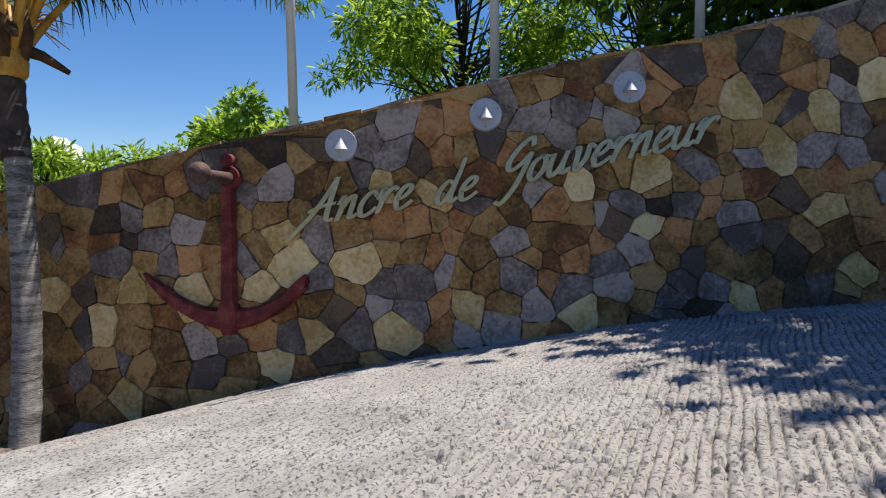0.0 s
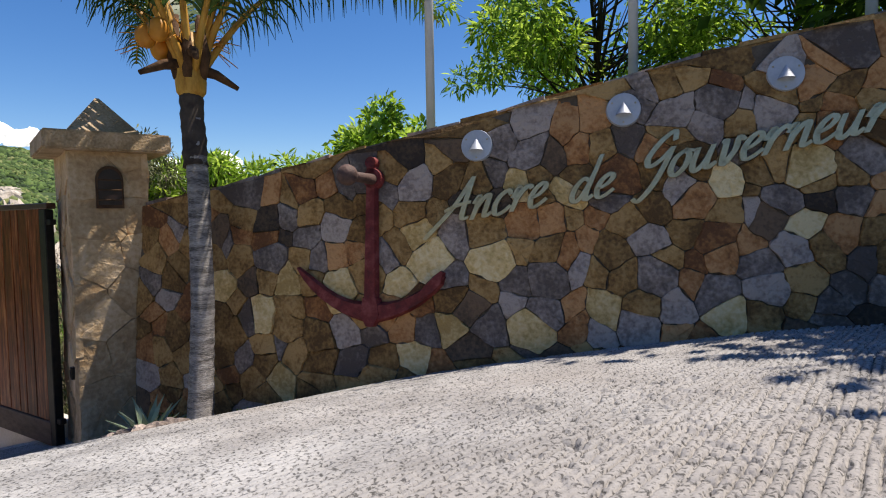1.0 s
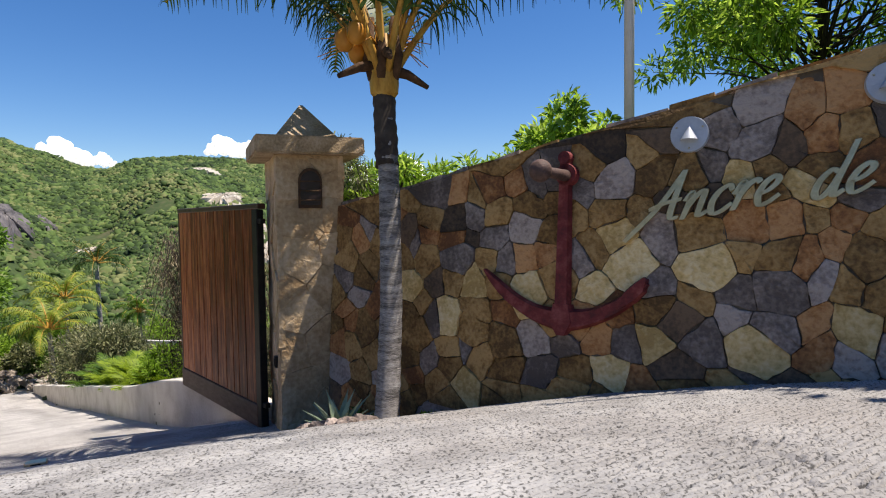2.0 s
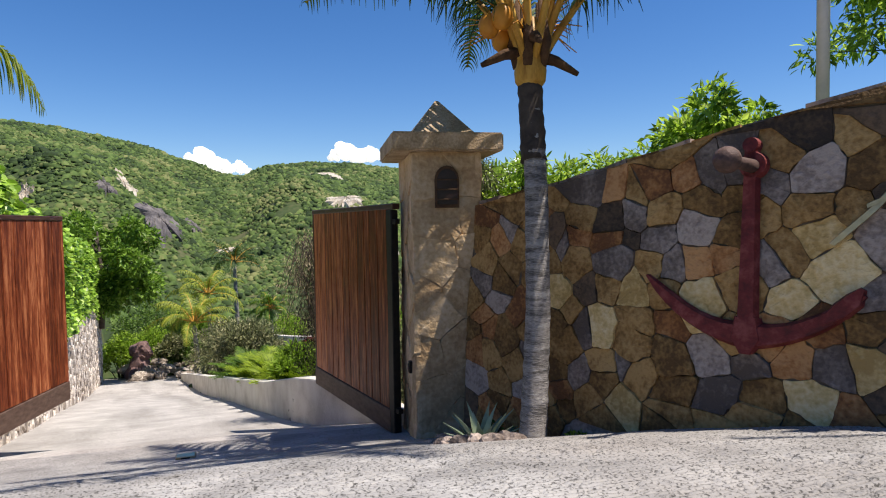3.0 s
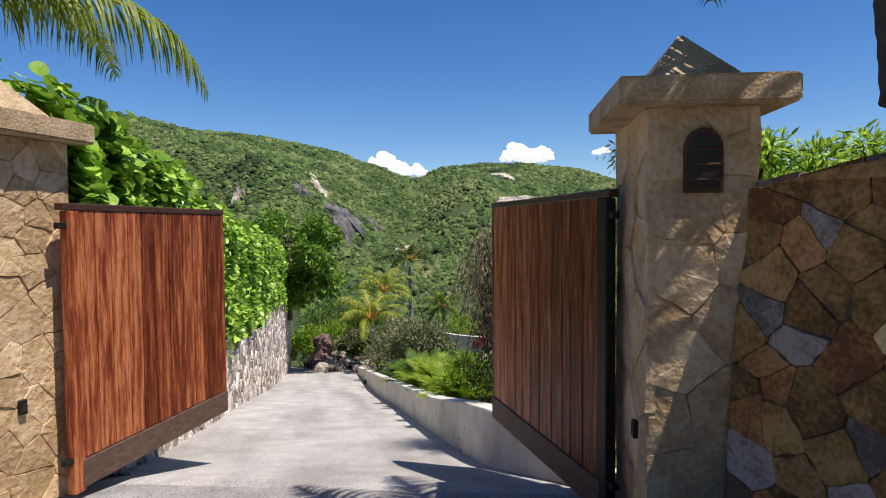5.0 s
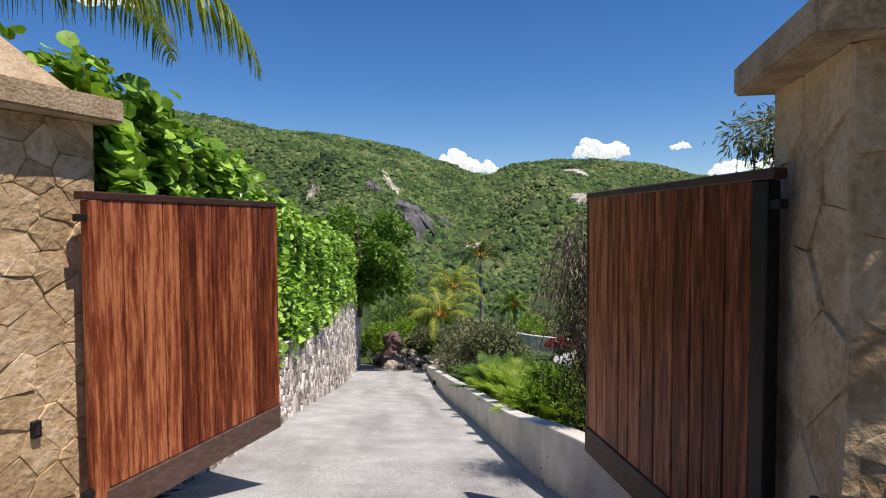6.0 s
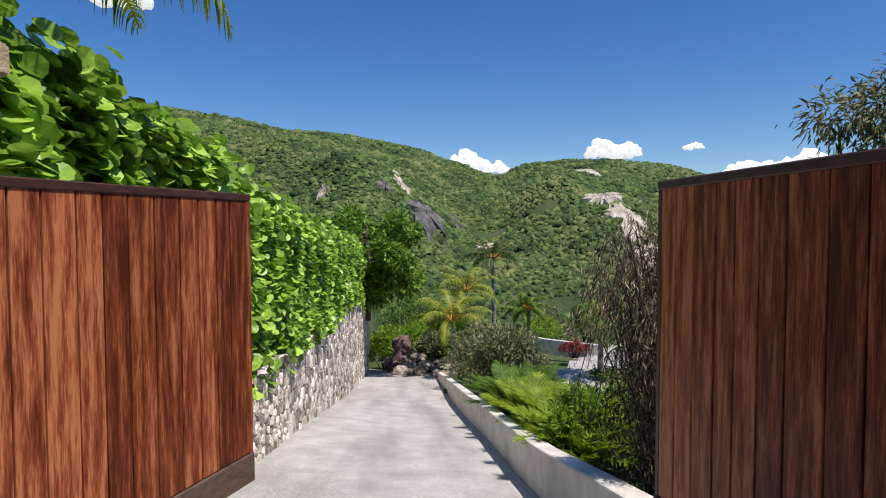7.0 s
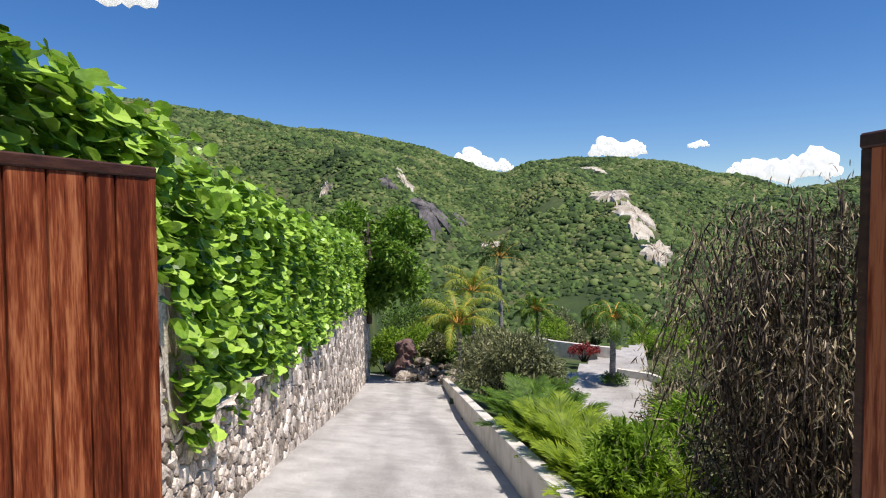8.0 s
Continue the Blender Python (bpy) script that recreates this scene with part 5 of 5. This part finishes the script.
def disc_lamp(u, z):
    t = thing("wall_lamp", label="round grey metal eyelid lamp on the stone wall", category="wall lamp", group="lamps on the sign wall")
    t.matrix_basis = wall_frame(u, z, 0.012)
    bm = bmesh.new()
    bmesh.ops.create_cone(bm, cap_ends=True, segments=40, radius1=0.093, radius2=0.088, depth=0.024)
    part("plate", bm, M["disc"], t)
    bm = bmesh.new()
    n = 14
    tip = bm.verts.new((0, 0.045, 0.012))
    arc, low = [], []
    for k in range(n + 1):
        th = math.pi * k / n
        arc.append(bm.verts.new((0.042 * math.cos(th), -0.03, 0.012 + 0.05 * math.sin(th))))
        low.append(bm.verts.new((0.036 * math.cos(th), -0.028, 0.012 + 0.043 * math.sin(th))))
    tip2 = bm.verts.new((0, 0.036, 0.012))
    for k in range(n):
        bm.faces.new((tip, arc[k], arc[k + 1]))
        bm.faces.new((tip2, low[k + 1], low[k]))
        bm.faces.new((arc[k], low[k], low[k + 1], arc[k + 1]))
    part("hood", bm, M["disc"], t, "half cone lamp hood", smooth=False)
    for k in range(3):
        th = 0.5 + k * 2.1
        bm = bmesh.new()
        bmesh.ops.create_cone(bm, cap_ends=True, segments=8, radius1=0.006, radius2=0.004, depth=0.006, matrix=Matrix.Translation((0.07 * math.cos(th), 0.07 * math.sin(th), 0.014)))
        part("screw", bm, M["steel"], t)


for u, z in ((3.22, 2.22), (4.03, 2.38), (4.83, 2.52)):
    disc_lamp(u, z)


def flat_bar(path, widths, thick):
    """A plate in the x, y plane following a path, with bevelled edges."""
    bm = bmesh.new()
    rows = []
    n = len(path)
    for i, (p, w) in enumerate(zip(path, widths)):
        a, b = path[max(0, i - 1)], path[min(n - 1, i + 1)]
        d = Vector((b[0] - a[0], b[1] - a[1], 0)).normalized()
        s = Vector((-d.y, d.x, 0))
        c = Vector((p[0], p[1], 0))
        rows.append([bm.verts.new(c + s * w), bm.verts.new(c + s * w * 0.7 + Vector((0, 0, thick))), bm.verts.new(c - s * w * 0.7 + Vector((0, 0, thick))), bm.verts.new(c - s * w)])
    for r0, r1 in zip(rows, rows[1:]):
        for k in range(4):
            bm.faces.new((r0[k], r0[(k + 1) % 4], r1[(k + 1) % 4], r1[k]))
    bm.faces.new(rows[0])
    bm.faces.new(rows[-1][::-1])
    return bm


def anchor():
    t = thing("anchor", label="red painted iron anchor fixed to the stone wall", category="anchor")
    t.matrix_basis = wall_frame(2.56, 1.2, 0.016)
    part("shank", flat_bar([(0.02, 0.05 + k * 0.1) for k in range(10)], [0.05 - 0.0018 * k for k in range(10)], 0.04), M["red"], t, smooth=False)
    for sg, ex, ey in ((-1, 0.49, 0.26), (1, 0.46, 0.215)):
        path = [(0.02 + sg * ex * k / 8, 0.055 + ey * (k / 8) ** 2.1) for k in range(9)]
        part("arm", flat_bar(path, [0.066, 0.06, 0.053, 0.048, 0.044, 0.041, 0.036, 0.026, 0.006], 0.036), M["red"], t)
    part("fluke", flat_bar([(0.33, 0.15), (0.39, 0.2), (0.44, 0.25), (0.47, 0.3)], [0.02, 0.042, 0.04, 0.012], 0.046), M["red"], t)
    part("crown", flat_bar([(0.02, -0.03), (0.02, 0.04), (0.02, 0.14)], [0.03, 0.085, 0.06], 0.042), M["red"], t)
    bm = bmesh.new()
    bmesh.ops.create_cone(bm, cap_ends=True, segments=20, radius1=0.066, radius2=0.058, depth=0.04, matrix=Matrix.Translation((0.03, 0.85, 0.02)))
    part("boss", bm, M["red"], t)
    bm = bmesh.new()
    bmesh.ops.create_cone(bm, cap_ends=True, segments=20, radius1=0.04, radius2=0.034, depth=0.05, matrix=Matrix.Translation((0.02, 0.945, 0.02)))
    part("head", bm, M["red"], t)
    inv = t.matrix_basis.inverted()
    ball = inv @ Vector((1.25, -2.33, 2.05))
    root = Vector((0.03, 0.845, 0.02))
    tubes("stock", [([root, root.lerp(ball, 0.3), root.lerp(ball, 0.9)], [0.033, 0.03, 0.026])], M["iron"], t, "rusty iron stock rod", sides=14)
    bm = bmesh.new()
    bmesh.ops.create_icosphere(bm, subdivisions=3, radius=0.058, matrix=Matrix.Translation(ball))
    for v in bm.verts:
        v.co += Vector((1, 1, 1)) * 0.002 * noise.noise(v.co * 40)
    part("ball", bm, M["iron"], t, "rusty iron ball on the stock", smooth=True)


anchor()


SCRIPT = {}                               # brush strokes of each letter, in x-heights, with its advance
SCRIPT["A"] = (1.0, [(-0.55, -0.5), (-0.35, -0.2), (0.2, 0.7), (0.62, 1.95)], [(0.62, 1.95), (0.62, 1.0), (0.68, 0.2), (0.95, 0.12)], [(-0.1, 0.62), (0.35, 0.78), (0.85, 0.82)])
SCRIPT["n"] = (0.78, [(-0.02, 0.7), (0.12, 1.0), (0.14, 0.5), (0.1, 0.0)], [(0.11, 0.35), (0.32, 0.88), (0.5, 0.95), (0.52, 0.5), (0.56, 0.05), (0.8, 0.16)])
SCRIPT["c"] = (0.66, [(0.55, 0.78), (0.4, 1.0), (0.15, 0.8), (0.07, 0.4), (0.2, 0.03), (0.45, 0.06), (0.68, 0.3)])
SCRIPT["r"] = (0.62, [(-0.02, 0.6), (0.14, 1.02), (0.16, 0.5), (0.12, 0.0)], [(0.14, 0.4), (0.3, 0.85), (0.5, 1.0), (0.62, 0.86)])
SCRIPT["e"] = (0.66, [(0.08, 0.42), (0.35, 0.55), (0.5, 0.82), (0.36, 1.0), (0.15, 0.8), (0.08, 0.4), (0.22, 0.03), (0.45, 0.08), (0.68, 0.3)])
SCRIPT["d"] = (0.82, [(0.5, 0.85), (0.3, 1.0), (0.1, 0.7), (0.08, 0.25), (0.25, 0.02), (0.45, 0.3), (0.58, 1.1), (0.62, 1.95)], [(0.58, 1.1), (0.54, 0.3), (0.62, 0.03), (0.82, 0.2)])
SCRIPT["G"] = (0.95, [(0.85, 1.5), (0.72, 1.88), (0.4, 1.6), (0.16, 1.0), (0.3, 0.62), (0.6, 0.8), (0.86, 1.25)], [(0.86, 1.25), (0.78, 0.5), (0.62, -0.25), (0.35, -0.75), (0.12, -0.6)])
SCRIPT["o"] = (0.7, [(0.4, 1.0), (0.13, 0.75), (0.1, 0.25), (0.3, 0.0), (0.52, 0.3), (0.52, 0.75), (0.36, 0.98), (0.75, 0.84)])
SCRIPT["u"] = (0.76, [(0.05, 0.95), (0.05, 0.3), (0.2, 0.0), (0.42, 0.3), (0.5, 0.95)], [(0.5, 0.95), (0.47, 0.3), (0.56, 0.03), (0.78, 0.2)])
SCRIPT["v"] = (0.68, [(0.0, 0.9), (0.12, 0.95), (0.18, 0.3), (0.28, 0.02), (0.48, 0.5), (0.48, 1.0), (0.7, 0.84)])


def lettering():
    t = thing("wall_sign_lettering", label="slanted polished steel script lettering on the stone wall", category="sign")
    t.matrix_basis = wall_frame(4.1, 1.95, 0.0)
    inv = t.matrix_basis.inverted()
    for word, u0, z0, u1, z1, high in (("Ancre", 3.02, 1.765, 3.6, 1.87, 0.125), ("de", 3.73, 1.875, 3.96, 1.915, 0.12), ("Gouverneur", 4.08, 1.97, 5.27, 2.215, 0.125)):
        whole = sum(SCRIPT[c][0] for c in word)
        x0 = 0.0
        for c in word:
            vs, fs = [], []
            adv, *strokes = SCRIPT[c]
            for order, st in enumerate(strokes):
                path = smooth_path(st)
                n = len(path)
                o = len(vs)
                for i, p in enumerate(path):
                    d = path[min(n - 1, i + 1)] - path[max(0, i - 1)]
                    d = d / (np.hypot(*d) + 1e-9)
                    # a broad nib held aslant: thick on the downstrokes, thin on the upstrokes
                    nib = (0.075 + 0.06 * abs(d[0] * 0.35 + d[1] * 0.94)) * (0.45 + 0.55 * math.sin(math.pi * min(1.0, 0.12 + 0.8 * i / n)) ** 0.5)
                    for sg, lift in ((1, 0.0), (0.8, 0.009), (-0.8, 0.009), (-1, 0.0)):
                        x, y = p[0] - d[1] * nib * sg, p[1] + d[0] * nib * sg
                        q = (x0 + x + 0.3 * y) / whole
                        u = u0 + (u1 - u0) * q
                        vs.append(inv @ wall_point(u, z0 + (z1 - z0) * q + y * high, 0.022 + lift + 0.0012 * order))
                for i in range(n - 1):
                    for k in range(4):
                        fs.append((o + i * 4 + k, o + i * 4 + 4 + k, o + i * 4 + 4 + (k + 1) % 4, o + i * 4 + (k + 1) % 4))
                fs += [(o, o + 1, o + 2, o + 3), tuple(o + n * 4 - 1 - k for k in range(4))]
            x0 += adv
            raw("letter", vs, fs, M["steel"], t)


lettering()

# ---- poles behind the wall ----
for x, y, tilt in ((2.25, -1.68, 0.4), (3.15, -2.74, -0.2), (4.05, -3.78, 0.0)):
    t = thing("flagpole", x, y, land(x, y), label="slim white painted pole behind the stone wall", category="pole", group="poles behind the wall")
    tubes("shaft", [([(0, 0, -0.3), (0, 0, 1.5), (0.01 * tilt, 0, 3.2), (0.03 * tilt, 0, 5.2)], [0.033, 0.032, 0.031, 0.028])], M["white"], t, sides=16)
    bm = bmesh.new()
    bmesh.ops.create_icosphere(bm, subdivisions=2, radius=0.045, matrix=Matrix.Translation((0.03 * tilt, 0, 5.22)))
    part("finial", bm, M["white"], t, smooth=True)

# ---- pillar fittings ----
def niche_lamp():
    t = thing("niche_lamp", 0.335, -0.44, 1.915, 3, label="arched dark smoked glass lamp set in the pillar", category="wall lamp")
    w, h = 0.087, 0.2
    arch = [(-w, 0), (w, 0), (w, h)] + [(w * math.cos(a), h + 0.1 * math.sin(a)) for a in [math.pi * k / 12 for k in range(1, 12)]] + [(-w, h)]
    for name, sc, y0, y1, mt in (("surround", 1.0, 0.012, -0.012, "fibre"), ("glass", 0.84, 0.012, -0.018, "niche")):
        bm = bmesh.new()
        cx, cz = 0, h * 0.72
        f = [bm.verts.new(((x - cx) * sc + cx, y1, (z - cz) * sc + cz)) for x, z in arch]
        b = [bm.verts.new(((x - cx) * sc + cx, y0, (z - cz) * sc + cz)) for x, z in arch]
        bm.faces.new(f)
        for k in range(len(f)):
            bm.faces.new((f[k], f[(k + 1) % len(f)], b[(k + 1) % len(f)], b[k]))
        part(name, bm, M[mt], t)
    for z in (0.06, 0.13, 0.2):
        part("bar", box(-w * 0.84, -0.024, z - 0.005, w * 0.84, -0.014, z + 0.005, 0.002), M["fibre"], t)


niche_lamp()


def sensor(x, y, z, rz, label):
    t = thing("gate_sensor", x, y, z, rz, label=label, category="sensor", group="gate sensors")
    part("housing", box(-0.024, -0.014, -0.045, 0.024, 0.016, 0.045, 0.005), M["black"], t)
    part("lens", box(-0.012, -0.018, -0.03, 0.012, -0.013, 0.025, 0.003), M["niche"], t, "small dark lens")


sensor(-3.497, -0.155, 0.70, 83, "small black gate sensor on the rough pillar")
sensor(0.068, -0.24, 0.735, -87, "small black gate sensor on the tan pillar")
st = thing("gate_stop", -1.54, -0.28, float(road_z(np.array([-1.54]), np.array([-0.28]))[0]), 10, label="small metal gate stop set in the concrete", category="gate stop")
part("block", box(-0.065, -0.035, -0.03, 0.065, 0.035, 0.028, 0.005), M["steel"], st)
part("slot", box(-0.03, -0.037, 0.005, 0.03, -0.03, 0.018, 0.001), M["black"], st)

# ---- planting pocket by the palm ----
def agave(x, y, z, seed, scale, label):
    rng = np.random.default_rng(seed)
    t = thing("agave", x, y, z, label=label, category="agave")
    for k in range(30):
        a = k * 2.399963
        el = 0.25 + 1.1 * (k / 30)
        L = scale * rng.uniform(0.85, 1.1) * (0.8 + 0.2 * math.sin(el))
        w = 0.022 * scale / 0.3
        vs, fs = [], []
        p = np.array([0.02 * math.cos(a), 0.02 * math.sin(a), 0.02])
        side = np.array([-math.sin(a), math.cos(a), 0])
        e = el
        for s in range(6):
            ww = w * (0.75 + 0.6 * math.sin(math.pi * min(1, s / 4))) * (1 - (s / 5) ** 3) + 0.0008
            upv = np.array([-math.cos(a) * math.sin(e), -math.sin(a) * math.sin(e), math.cos(e)])
            vs += [p + side * ww + upv * ww * 0.5, p - upv * 0.004, p - side * ww + upv * ww * 0.5]
            p = p + np.array([math.cos(a) * math.cos(e), math.sin(a) * math.cos(e), math.sin(e)]) * L / 5
            e -= 0.06
        for s in range(5):
            for j in (0, 1):
                fs.append((s * 3 + j, s * 3 + j + 1, s * 3 + 4 + j, s * 3 + 3 + j))
        raw("blade", np.array(vs), fs, M["agave"], t)


agave(0.37, -1.36, 0.47, 3, 0.28, "small pale edged agave beside the palm")
rr = random.Random(23)
for k in range(9):
    a = 2.2 + k * 0.33
    x, y = 0.43 + 0.26 * math.cos(a), -1.16 + 0.52 * math.sin(a)
    rock("edging_rock", x, y, float(road_z(np.array([x]), np.array([y]))[0]) - 0.03, rr.uniform(0.05, 0.09), rr.uniform(0.05, 0.08), rr.uniform(0.04, 0.06), 60 + k, "grey", "small grey edging rock of the planting pocket")
shrub("weed", 0.95, -1.42, 0.47, 0.13, 0.1, 0.12, 260, 0.04, "leaf", 97, "low green weed at the wall foot", category="plant")
shrub("weed", 0.55, -0.95, 0.36, 0.14, 0.12, 0.14, 200, 0.05, "leaf_dark", 98, "low green weed beside the pillar", category="plant")

# ---- plan units to metres ----
for ob in list(scene.objects):
    if ob.parent is None and ob.type in ("MESH", "EMPTY"):
        ob.matrix_basis = Matrix.Scale(SIZE, 4) @ ob.matrix_basis
